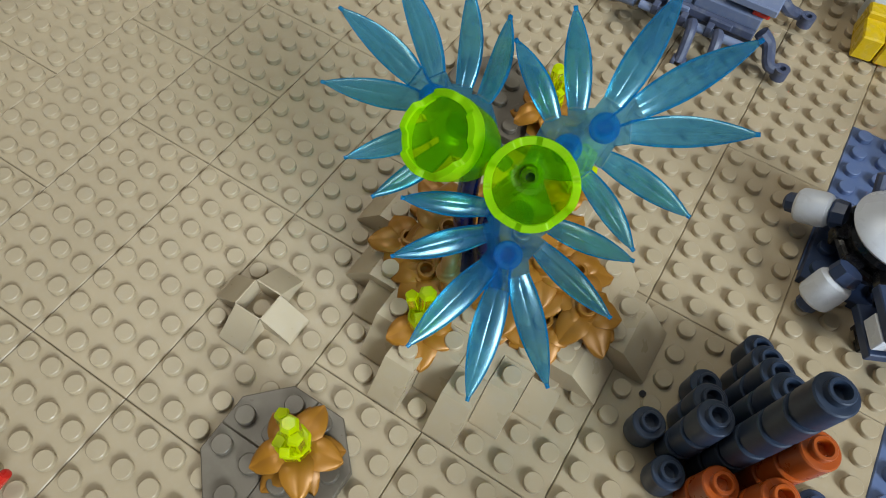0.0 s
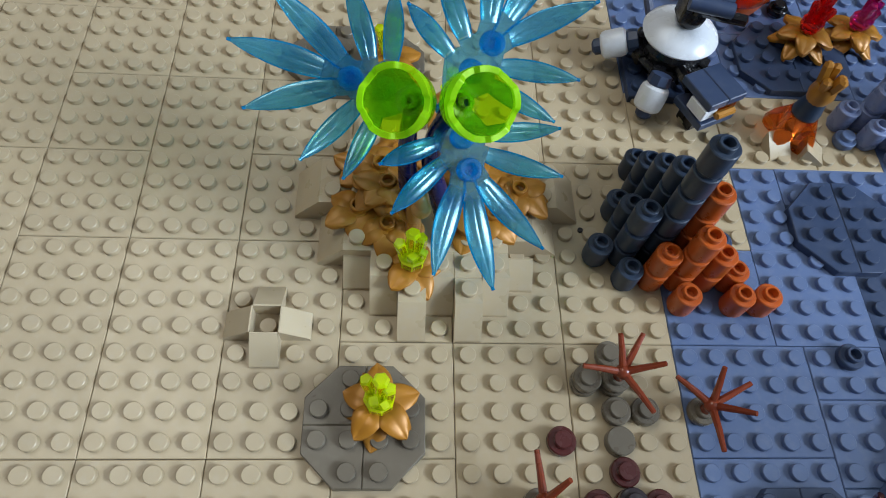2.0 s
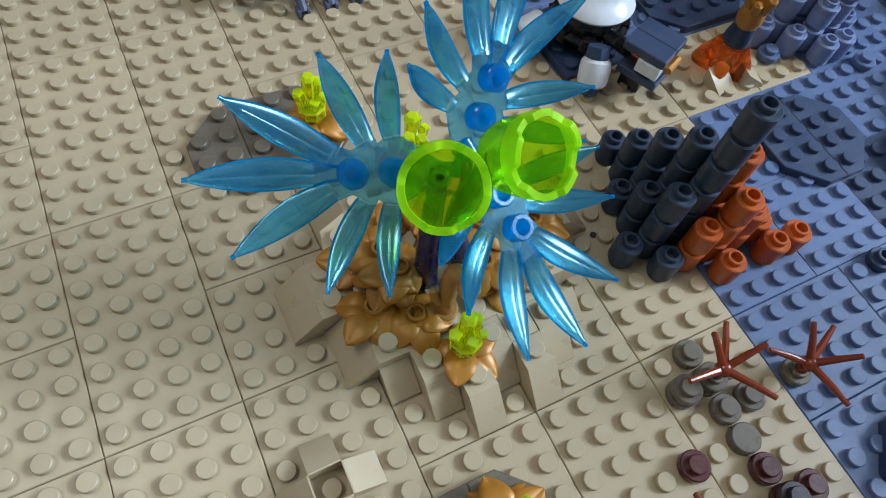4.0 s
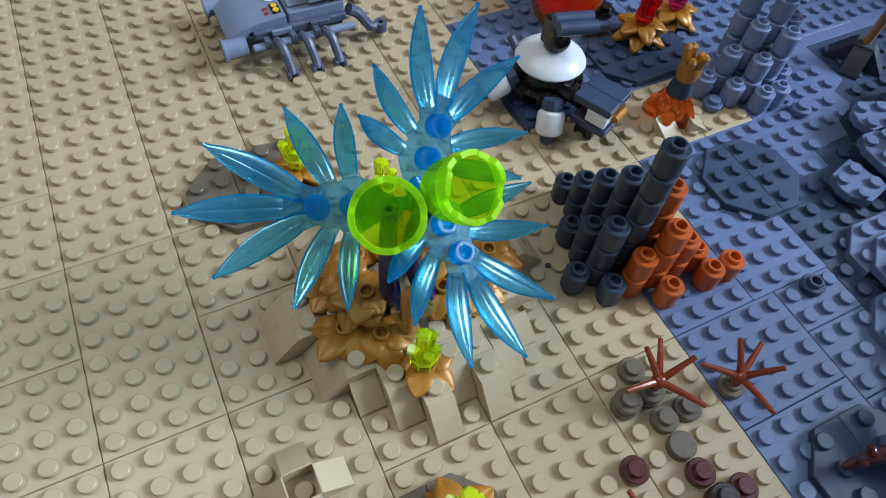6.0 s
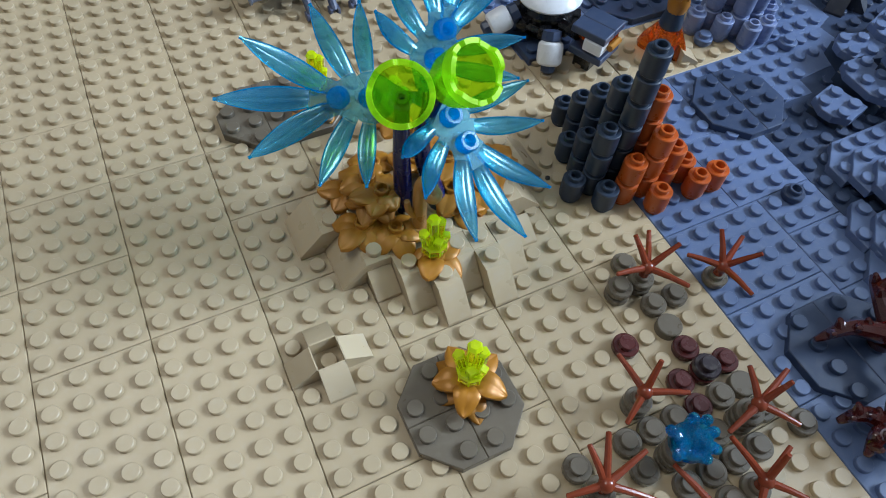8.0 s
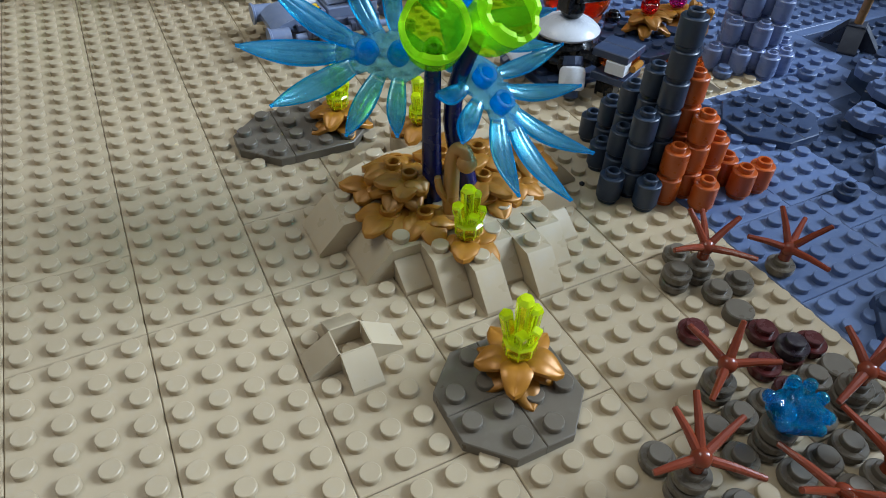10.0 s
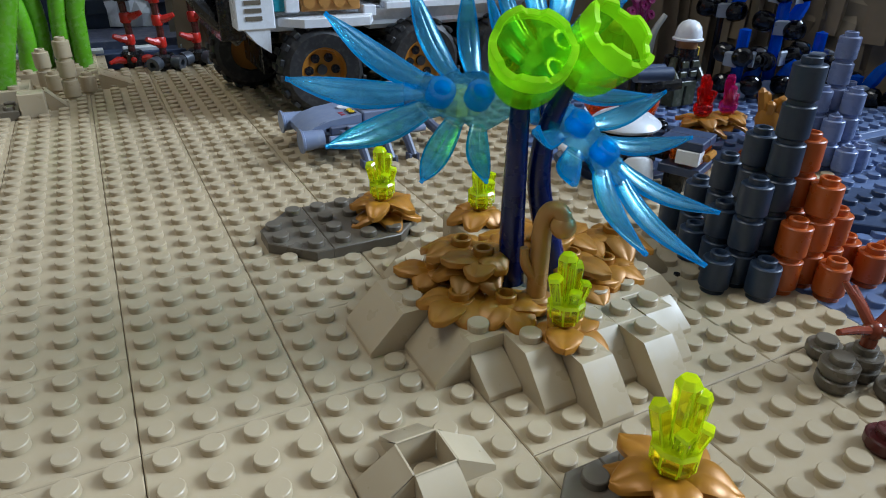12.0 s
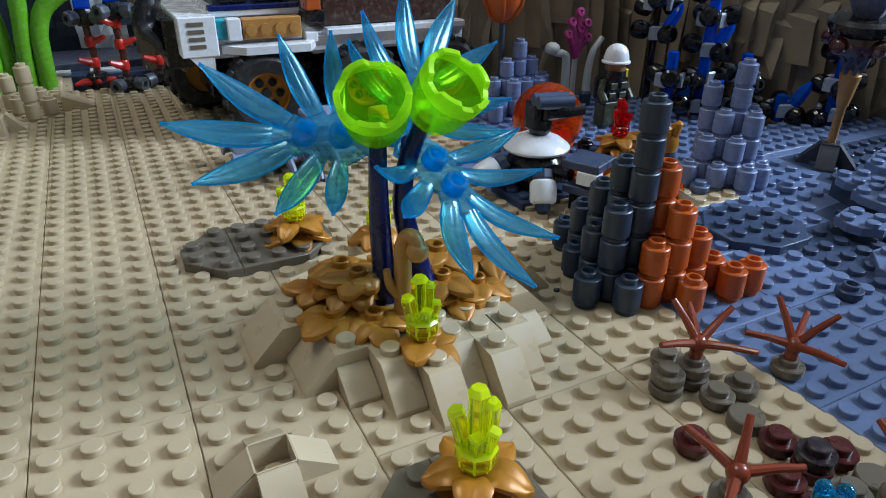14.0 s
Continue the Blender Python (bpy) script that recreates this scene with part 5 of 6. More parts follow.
part("bar", Geo().tube([(-0.002, -0.006, 0.0016), (0.0, 0.0, 0.002), (0.002, 0.004, 0.0052)], [0.0016, 0.0016, 0.0012], 10), RED, rod)

# ---- minifigure-sized explorer doll, one mesh ----
doll = Geo()
doll.slot = 0
doll.box(-0.93 * S, 0.93 * S, -0.52 * S, 0.52 * S, 0.0100, 0.0128, 0.0006)
for dx in (-0.5, 0.5):
    doll.box((dx - 0.46) * S, (dx + 0.46) * S, -0.5 * S, 0.5 * S, 0, 0.0115, 0.0006)
doll.slot = 3
tv = [(-0.95, 0.0115), (0.95, 0.0115), (0.72, 0.0245), (-0.72, 0.0245)]
doll.put([(x * S, -0.48 * S, z) for x, z in tv] + [(x * S, 0.48 * S, z) for x, z in tv], [(0, 1, 2, 3), (7, 6, 5, 4), (1, 0, 4, 5), (2, 1, 5, 6), (3, 2, 6, 7), (0, 3, 7, 4)])
doll.slot = 0
for dx, z0, z1 in ((-0.45, 0.0145, 0.0175), (0.4, 0.0145, 0.0175), (-0.4, 0.019, 0.0225), (0.42, 0.019, 0.0225)):
    doll.box((dx - 0.28) * S, (dx + 0.28) * S, -0.60 * S, -0.47 * S, z0, z1, 0.0004)
for s in (-1, 1):
    doll.tube([(s * 0.78 * S, 0, 0.0232), (s * 1.05 * S, -0.001, 0.0175), (s * 1.05 * S, -0.005, 0.0135)], [0.0022, 0.0022, 0.0018], 10)
doll.slot = 1
doll.lathe([(0, 0.0245), (0.0045, 0.0245), (0.0051, 0.0256), (0.0051, 0.0325), (0.004, 0.034), (0, 0.034)], 18)
doll.slot = 3
doll.lathe([(0.0, 0.0240), (0.0058, 0.0240), (0.0058, 0.0282), (0.0, 0.0282)], 18)
doll.box(-0.008, 0.008, 0.003, 0.0065, 0.013, 0.0245, 0.001)
doll.slot = 4
doll.box(0.0062, 0.0088, -0.001, 0.004, 0.022, 0.028, 0.0006)
doll.slot = 2
doll.lathe([(0.0, 0.0318), (0.0072, 0.0318), (0.0073, 0.0326), (0.0064, 0.0332), (0.0062, 0.0352), (0.0055, 0.0378), (0.0040, 0.0398), (0.0020, 0.0408), (0, 0.0410)], 22)
ob = new("explorer_doll", doll.mesh("explorer_doll", OLIVE, SKIN, WHITE, BLACK, YELLOW))
ob.matrix_basis = pose(24.9 * S, 20.6 * S, SH, 0, 0, 0)
tagged(ob, "toy explorer doll with a white helmet and olive suit", "doll")

# ---- staff on a dark stand ----
staff = thing("staff", 31.2, 9.35, 0, "pale gold staff with a dark head on a dark sloped stand", "toy staff", turn=32)
for t in (0, 90, 180, 270):
    part("stand_slope", slope_geo(1, 1, 1, 0.0098, 0.001), DARKSTAND, staff, m=Matrix.Rotation(radians(t), 4, "Z") @ Matrix.Translation((-0.5 * S, -1.5 * S, 0)))
part("stand_core", Geo().box(-0.5 * S, 0.5 * S, -0.5 * S, 0.5 * S, 0.0001, 0.0105, 0.0004), DARKSTAND, staff)
LEAN = Matrix.Translation((0, 0, 0.010)) @ Matrix.Rotation(radians(-8), 4, "Y") @ Matrix.Translation((0, 0, -0.010))
part("pole", Geo().lathe([(0, 0.009), (0.0018, 0.009), (0.0019, 0.027), (0.0025, 0.0280), (0.0027, 0.0300), (0.0039, 0.0390), (0.0042, 0.0400), (0.0042, 0.0414), (0.0035, 0.0422), (0.0030, 0.0440), (0, 0.0440)], 18, LEAN), PALEGOLD, staff, "pale gold pole, flared at the top")
for k in range(6):
    a = k * 1.047 + 0.3
    pet = Geo()
    petal(pet, 0.0150, 0.0040, 0.0016, 0.0010, 0)
    m = LEAN @ Matrix.Translation((0, 0, 0.0405)) @ Matrix.Rotation(a, 4, "Z") @ Matrix.Rotation(radians(-58), 4, "Y")
    part("head_leaf", pet, LEGGREY, staff, "dull grey pointed leaf", m)
part("head_ring", Geo().lathe([(0.004, 0.0515), (0.0100, 0.0515), (0.0118, 0.0545), (0.0118, 0.0570), (0.0100, 0.0600), (0.004, 0.0600)], 10, LEAN, closed=True), DARKRED, staff, "dark red ring of the staff head")
for k in range(5):
    a = k * 1.2566
    part("head_lump", Geo().ball((0.0122 * math.cos(a), 0.0122 * math.sin(a), 0.0555), 0.0034, 10, 7, 1.0, LEAN), DARKRED, staff)
part("head_band", Geo().lathe([(0, 0.0598), (0.0125, 0.0598), (0.0140, 0.0615), (0.0140, 0.0640), (0.0120, 0.0655), (0, 0.0655)], 16, LEAN), BLACK, staff)
part("head_top", Geo().lathe([(0, 0.0650), (0.0050, 0.0650), (0.0085, 0.0720), (0.0090, 0.0780), (0.0040, 0.0840), (0, 0.0850)], 8, LEAN), LEGGREY, staff)


# ---- black and blue crystal growths by the rock wall ----
JET = plastic("jet_plastic", (0.004, 0.004, 0.006), 0.12, dust=0.0, bump=0.03)
KNOB = Geo().lathe([(0, -0.0046), (0.0030, -0.0046), (0.0044, -0.0036), (0.0050, -0.0016), (0.0050, 0.0016), (0.0044, 0.0036), (0.0030, 0.0046), (0.0018, 0.0046), (0.0016, 0.0034), (0, 0.0034)], 20).mesh("knob", JET)
BRACKET = Geo().prism([(-0.0040, -0.0008), (0.0040, -0.0008), (0.0026, 0.0016), (-0.0026, 0.0016)], -0.0036, 0.0036, 0.0008).mesh("bracket", BRACKETGREY)


def growth(x, y, h, turn, label, low=0.0):
    """Rows of black knobs about pale brackets on a clear blue core, with a blue shard at every other row."""
    ob = thing("crystal_growth", x, y, 0, label, "toy plant", "crystal growths", turn)
    rng = random.Random(int(x * 10))
    part("core", Geo().tube([(0, 0, 0), (0, 0, h)], 0.0030 if low == 0 else 0.0018, 10), BLUECLEAR if low == 0 else JET, ob, "clear blue core")
    k, z = 0, 0.007 + low
    while z < h:
        for q in range(3):
            a = radians(-140) + q * 2.094 + (1.047 if k % 2 else 0) + rng.uniform(-0.2, 0.2)
            face = Matrix.Rotation(a, 4, "Z") @ Matrix.Translation((0.0064, 0, z))
            part("bracket", BRACKET, BRACKETGREY, ob, "pale grey bracket", face @ Matrix.Rotation(radians(90), 4, "Z"))
            m = Matrix.Rotation(a + 0.75, 4, "Z") @ Matrix.Translation((0.0086, 0, z + rng.uniform(-0.003, 0.003))) @ Matrix.Rotation(radians(78), 4, "Y")
            part("knob", KNOB, JET, ob, "glossy black knob", m)
        if k % 2 == 0:
            a = rng.uniform(-1.6, -0.2)
            c = cut_prism([(0.0026, 0), (0.0034, 0.006), (0.0030, 0.012), (0.0010, 0.0165)], 6, Matrix.Translation((0.005 * math.cos(a), 0.005 * math.sin(a), z)) @ Vector((0.5 * math.cos(a), 0.5 * math.sin(a), 1)).to_track_quat("Z", "Y").to_matrix().to_4x4())
            part("shard", c.mesh("shard", BLUECLEAR, BLUECLEAR, angle=10), BLUECLEAR, ob, "clear bright blue shard")
        z += 0.0150
        k += 1
    return ob


GL = "growth of glossy black knobs, grey brackets and blue shards"
for x, y, h, t in ((32.2, 20.0, 0.082, 0), (29.6, 20.4, 0.036, 30), (34.6, 18.6, 0.034, 60), (30.4, 23.2, 0.080, 20), (36.4, 16.6, 0.014, 10), (38.6, 14.4, 0.040, 15)):
    growth(x, y, h, t, GL, 0.036 if y > 23 else 0.0)

# coral and pale claws
coral = thing("coral", 26.2, 26.4, 0, "magenta branching coral with cupped ends", "toy plant")
part("stem", Geo().tube([(0, 0, 0), (0, 0, 0.028)], 0.0016, 9), GREYWHITE, coral, "pale stalk")
for ex, ez in ((0.000, 0.052), (0.0045, 0.046), (-0.004, 0.047), (0.0055, 0.038), (-0.0055, 0.0405), (0.001, 0.043)):
    sp = spline([(0, 0, 0.027), (ex * 0.5, 0, 0.027 + (ez - 0.027) * 0.5), (ex * 1.25, -0.001, ez)], 4)
    b = part("branch", Geo().tube(sp, taper(sp, 0.0022, 0.0017), 9), PINK, coral)
    part("cup_end", Geo().lathe([(0.001, -0.001), (0.0025, -0.001), (0.0025, 0.0012), (0.001, 0.0012)], 12, Matrix.Translation(sp[-1]) @ Matrix.Rotation(radians(70), 4, "X"), closed=True), PINK, b)
for x, y, pts in ((25.0, 25.8, [(0, 0, 0), (0, 0, 0.026), (-0.003, 0, 0.031), (-0.008, 0, 0.032), (-0.010, 0, 0.036)]), (27.0, 25.8, [(0, 0, 0), (0.000, 0, 0.018), (0.002, 0, 0.030), (0.008, 0, 0.038)])):
    sp = spline(pts, 6)
    claw = thing("pale_claw", x, y, 0, "pale grey curved claw rising from the blue ground", "toy plant", "pale claws")
    part("horn", Geo().tube(sp, taper(sp, 0.0026, 0.0016), 10), GREYWHITE, claw)
    if x < 26:
        part("tip_ball", Geo().ball((-0.0105, 0, 0.0345), 0.0042, 12, 7, 0.8), GREYWHITE, claw)
    part("socket", Geo().lathe([(0, 0), (0.0035, 0), (0.0035, 0.007), (0.0025, 0.0085), (0, 0.0085)], 14), SLATE, claw)
pod = thing("orange_pod", 20.4, 27.2, 0.0, "glossy orange pointed pod on a dark pole behind the grey columns", "toy plant")
part("pole", Geo().tube([(0, 0, 0), (0, 0, 0.050)], 0.0016, 10), SLATE, pod)
part("bud", Geo().lathe([(0, 0.0478), (0.0030, 0.0482), (0.0075, 0.0520), (0.0108, 0.0580), (0.0116, 0.0640), (0.0100, 0.0700), (0, 0.0715)], 28), ORANGE, pod, "bright orange rounded bud")
for k in range(6):
    a = k * 1.0472
    part("rib", Geo().tube([(0.0036 * math.cos(a), 0.0036 * math.sin(a), 0.0485), (0.0080 * math.cos(a), 0.0080 * math.sin(a), 0.0522), (0.0112 * math.cos(a), 0.0112 * math.sin(a), 0.0582), (0.0119 * math.cos(a), 0.0119 * math.sin(a), 0.0640)], [0.0006, 0.0010, 0.0011, 0.0008], 8), ORANGE, pod)

# ---- faceted rock wall ----
rockwall = tagged(new("wall_rock"), kind="structure")


def crag(x0, y0, x1, y1, h, seed):
    """A rough panel from one foot point to the next, with ridges that lean and break."""
    rng = random.Random(seed)
    a, b = Vector((x0 * S, y0 * S, 0)), Vector((x1 * S, y1 * S, 0))
    a, b = a + (a - b) * 0.12, b + (b - a) * 0.12
    d = b - a
    out = Vector((-d.y, d.x, 0)).normalized()
    nu, nv = 6, 4
    vs, fs = [], []
    for j in range(nv + 1):
        for i in range(nu + 1):
            u, v = i / nu, j / nv
            edge = 0 if i in (0, nu) else 1
            p = a + d * min(1, max(0, u + edge * rng.uniform(-0.06, 0.06))) + Vector((0, 0, h * min(1, max(0, v + rng.uniform(-0.07, 0.07) * (0 < j < nv)))))
            p += out * (edge * rng.uniform(-0.003, 0.006) + 0.006 * (1 - v))
            vs.append(p)
    for j in range(nv):
        for i in range(nu):
            q = (j * (nu + 1) + i, j * (nu + 1) + i + 1, (j + 1) * (nu + 1) + i + 1, (j + 1) * (nu + 1) + i)
            fs += [(q[0], q[1], q[2]), (q[0], q[2], q[3])] if rng.random() < 0.5 else [(q[0], q[1], q[3]), (q[1], q[2], q[3])]
    n = len(vs)
    vs += [q - out * 0.03 + Vector((0, 0, z)) for z in (0, h) for q in (a, b)]
    top = [nv * (nu + 1) + i for i in range(nu + 1)]
    fs += [tuple(top) + (n + 3, n + 2), (n, n + 1, n + 3, n + 2)[::-1]]
    part("crag", Geo().put(vs, fs).mesh("crag", ROCK, angle=5), ROCK, rockwall)
    # upright ridges: a steep narrow face on one side, a long slant on the other, broken off at a slope
    e = d.normalized()
    up = Vector((0, 0, 1))
    for k in range(4):
        p = a + d * (0.1 + 0.22 * k + rng.uniform(-0.03, 0.03)) + out * 0.002
        z0 = rng.choice((0.0, 0.0, 0.30, 0.42)) * h
        z1 = rng.uniform(0.72, 0.98) * h if z0 == 0 else min(0.98, z0 / h + rng.uniform(0.25, 0.5)) * h
        deep, wide = rng.uniform(0.008, 0.015), rng.uniform(0.012, 0.024)
        tip0, tip1 = p + out * deep + e * rng.uniform(0, 0.003), p + out * deep * rng.uniform(0.45, 0.9) + e * rng.uniform(0, 0.005)
        vs = [p + up * z0, tip0 + up * z0, p + e * wide + up * z0, p + up * z1, tip1 + up * (z1 - 0.006), p + e * wide * 0.8 + up * (z1 - 0.003), p - out * 0.012 + e * 0.004 + up * z1, p - out * 0.012 + e * 0.004 + up * z0]
        g = Geo().put(vs, [(0, 1, 4, 3), (1, 2, 5, 4), (3, 4, 5, 6), (2, 1, 0, 7), (0, 3, 6, 7), (7, 6, 5, 2)])
        part("ridge", g.mesh("ridge", ROCK, angle=5), ROCK, rockwall)


FOOT = [(52, 2), (47, 8.5), (43.5, 14.0), (40.5, 16.8), (37.8, 19.6), (35.6, 22.6), (34.2, 25.6), (31.5, 29.0), (27.5, 30.2), (23, 30.6), (19.5, 33), (17.5, 38), (16.5, 44)]
for k, ((xa, ya), (xb, yb)) in enumerate(zip(FOOT, FOOT[1:])):
    crag(xa, ya, xb, yb, 0.066 + 0.008 * (k % 3) + (0.02 if k > 6 else 0), 20 + k)
for k, (xa, xb) in enumerate(((16.5, 11), (11, 5.5), (5.5, 0))):
    crag(xa, 46 + k, xb, 47 + k, 0.11, 60 + k)
# unseen panel added to block the window light from the near right ground
crag(33.4, -20.0, 35.2, -10.8, 0.135, 91)
slab("backdrop_back", -0.5, 0.6, 0.66, 0.67, -P, 0.5, DARKBLUE)
slab("backdrop_side", 0.6, 0.61, -0.25, 0.66, -P, 0.06, ROCK)

# ---- far left: raised strip, back wall and bits ----
strip = tagged(new("road_strip"), kind="structure")
part("kerb", Geo().box(-26 * S, 6 * S, 48.3 * S, 50.3 * S, -P, 0.0064, 0.0004), DARKBLUE, strip)
for k in range(7):
    part("white_tile", Geo().box((-22 + 4.2 * k) * S, (-19.2 + 4.2 * k) * S, 48.6 * S, 49.6 * S, 0.0064, 0.0088, 0.0003), WHITE, strip)
part("kerb", Geo().box(-26 * S, 6 * S, 50.4 * S, 57 * S, -P, 0.0112, 0.0004), LEGGREY, strip)
backwall = tagged(new("wall_back"), kind="structure")
part("panel", Geo().box(-28 * S, 8 * S, 57.2 * S, 58.2 * S, -P, 0.15, 0.0005), SLATE, backwall)
rng = random.Random(9)
for k in range(46):
    bx, bz = rng.uniform(-18, 4), rng.uniform(0.012, 0.1)
    w = rng.choice((1.5, 2, 3))
    part("brick", Geo().box(bx * S, (bx + w) * S, (57.0 - rng.uniform(0, 0.6)) * S, 57.2 * S, bz, bz + B, 0.0004), SLATE if k % 3 else LEGGREY, backwall)
ice = Geo()
iv, jf = [], []
for j in range(6):
    for i in range(6):
        iv.append(((-5.6 + 0.85 * i + rng.uniform(-0.2, 0.2)) * S, (56.6 + rng.uniform(-0.4, 0.3)) * S, 0.012 + 0.0085 * j + rng.uniform(-0.001, 0.001)))
for j in range(5):
    for i in range(5):
        q = j * 6 + i
        jf += [(q, q + 1, q + 7), (q, q + 7, q + 6)]
m = len(iv)
iv += [(-5.6 * S, 57.15 * S, 0.012), (-1.3 * S, 57.15 * S, 0.012), (-1.3 * S, 57.15 * S, 0.055), (-5.6 * S, 57.15 * S, 0.055)]
jf += [tuple(range(0, 6)) [::-1] + (m, m + 1), (m + 3, m + 2, m + 1, m)]
solo("ice_block", ice.put(iv, jf).mesh("ice_block", WHITE, angle=5), WHITE, 0, 0, 0, "white rough ice block against the back wall", "toy rock")
for x, y, w, d, h in ((-0.6, 51.5, 2.5, 2, 0.022), (1.0, 52.2, 3, 2.5, 0.036), (-1.2, 53, 2, 2, 0.045), (2.4, 50.8, 2, 2, 0.018)):
    solo("rubble_block", Geo().prism([(0, 0), (w * S, 0.3 * S), (w * S * 0.9, d * S), (0.2 * S, d * S * 0.9)], 0, h, 0.002), ROCKPALE, x, y, 0.0112 if y > 50.4 else 0.0064, "tan-brown rubble block on the road strip", "toy rock", "rubble")


def robot_flower(x, y, h, turn, bits):
    ob = thing("claw_flower", x, y, 0, "black-based stalk with red claw joints and gunmetal nozzles", "toy plant", "claw flowers", turn)
    part("hub", Geo().lathe([(0, 0), (0.006, 0), (0.0066, 0.002), (0.0066, 0.008), (0.005, 0.0096), (0, 0.0096)], 10), BLACK, ob, "black round hub")
    if bits:
        for a in (-2.6, -0.5):
            part("horn", Geo().tube([(0.004 * math.cos(a), 0.004 * math.sin(a), 0.004), (0.010 * math.cos(a), 0.010 * math.sin(a), 0.0055), (0.0155 * math.cos(a), 0.0155 * math.sin(a), 0.0045)], [0.0024, 0.002, 0.001], 9), RED, ob, "red side horn")
        part("red_eye", Geo().ball((0.0, -0.0062, 0.005), 0.0018, 10, 6), RED, ob)
    else:
        for a in (-2.4, -0.8):
            mm = Matrix.Translation((0.006 * math.cos(a), 0.006 * math.sin(a), 0.0052)) @ Vector((math.cos(a), math.sin(a), -0.1)).to_track_quat("Z", "Y").to_matrix().to_4x4()
            part("nozzle", Geo().lathe([(0, 0), (0.0038, 0), (0.0042, 0.003), (0.0042, 0.006), (0.002, 0.006), (0.0018, 0.003), (0, 0.003)], 14, mm), NOZZLE, ob, "gunmetal nozzle")
    part("stalk", Geo().tube([(0, 0, 0.008), (0.0006, 0, h * 0.5), (-0.0006, 0, h)], 0.0021, 9), MAROON, ob)
    z, k = 0.016, 0
    while z < h:
        a = -0.4 if k % 2 else -2.7
        j = part("red_joint", Geo().lathe([(0, z - 0.0030), (0.0026, z - 0.0030), (0.0031, z - 0.0022), (0.0031, z + 0.0022), (0.0026, z + 0.0030), (0, z + 0.0030)], 10), RED, ob)
        part("red_claw", Geo().tube([(0, 0, z), (0.005 * math.cos(a), 0.005 * math.sin(a), z + 0.0008), (0.0095 * math.cos(a), 0.0095 * math.sin(a), z + 0.003)], [0.0025, 0.0022, 0.0013], 8), RED, j)
        z += 0.0125
        k += 1
    top = part("head", Geo().lathe([(0, h - 0.001), (0.0046, h - 0.001), (0.0056, h + 0.001), (0.0056, h + 0.007), (0.0046, h + 0.009), (0, h + 0.009)], 10), BLACK, ob, "black head with gunmetal nozzles")
    part("cap", Geo().box(-0.0046, 0.0046, -0.0040, 0.0040, h + 0.0092, h + 0.0190, 0.0008), BLUECLEAR, top, "clear blue cap")
    for a in (-2.6, -0.6, 1.2):
        mm = Matrix.Translation((0.0048 * math.cos(a), 0.0048 * math.sin(a), h + 0.004)) @ Vector((math.cos(a), math.sin(a), 0)).to_track_quat("Z", "Y").to_matrix().to_4x4()
        part("nozzle", Geo().lathe([(0, 0), (0.0036, 0), (0.0045, 0.0025), (0.0045, 0.0062), (0.0038, 0.0070), (0.0022, 0.0070), (0.0020, 0.004), (0, 0.004)], 8, mm), NOZZLE, top)
    return ob


robot_flower(-4.7, 47.0, 0.039, 0, True)
robot_flower(-2.7, 44.9, 0.044, 8, False)
robot_flower(-0.1, 45.9, 0.042, -10, False)

# green stalks on a tan base
base = studded(rect(-16, -6.6, 43.2, 48.0), 0, 0.0064)
solo("planter_base", base, SAND, 0, 0, 0, "low tan studded base under the green stalks", "toy base")
solo("slope_brick", slope_geo(2, 1.8, 2, 0.0080), SAND, -5.3, 40.3, 0, "tan slope brick beside the round tan columns", "toy brick", "planter slopes", 90)
solo("slope_brick", slope_geo(1, 1, 1, 0.0098), SAND, -9.3, 36.0, 0, "tan slope brick in front of the green stalks", "toy brick", "planter slopes", 90)
solo("cream_block", Geo().box(0, 1.35 * S, 0, S, 0, 0.0112, 0.0004), CREAM, -11.65, 34.7, 0, "cream block in front of the green stalks", "toy brick")
solo("taupe_block", studded(rect(-4, 0, 0, 2), 0, 0.0042), STONE, -11.7, 34.6, 0, "taupe studded block in front of the green stalks", "toy base")
solo("tan_block", studded(rect(-4, 0.3, 0, 3), 0, B), SAND, -11.4, 36.7, 0, "tan studded block beside the round tan columns", "toy base")
for x, y, n, z in ((-8.95, 38.5, 3, 0), (-9.9, 40.6, 1, 0), (-7.95, 39.4, 1, 0), (-10.4, 42.0, 2, 0), (-8.6, 42.4, 1, 0)):
    column(x, y, n, SAND, "tan column of round bricks beside the green stalks", "tan columns", z)
for pts, r in (([(-12.45, 37.8, 9.6), (-12.0, 37.8, 26), (-11.1, 37.8, 50), (-9.6, 37.8, 90)], 5.8), ([(-11.45, 44.5, 6.4), (-11.15, 44.5, 24), (-11.4, 44.5, 44), (-12.6, 44.5, 88)], 5.0), ([(-10.4, 45.2, 6.4), (-10.25, 45.2, 28), (-10.4, 45.2, 46), (-11.0, 45.2, 90)], 4.9),
               ([(-9.2, 44.5, 6.4), (-8.98, 44.5, 30), (-8.75, 44.5, 45), (-8.2, 44.5, 92)], 4.7), ([(-8.02, 44.5, 6.4), (-7.95, 44.5, 24), (-7.75, 44.5, 40), (-6.9, 44.5, 53), (-4.6, 44.5, 64), (-1.8, 44.5, 70)], 5.2), ([(-11.6, 46.9, 6.4), (-11.2, 46.9, 40), (-10.4, 46.9, 95)], 4.0)):
    p0 = pts[0]
    ob = thing("green_stalk", p0[0], p0[1], p0[2] / 1000, "thick bright green curved stalk rising from the planter", "toy plant", "green stalks")
    sp = spline([((x - p0[0]) * S, (y - p0[1]) * S, (z - p0[2]) / 1000) for x, y, z in pts], 8)
    part("stem", Geo().tube(sp, taper(sp, r / 1000 * 0.92, r / 1000), 16), GREEN, ob)

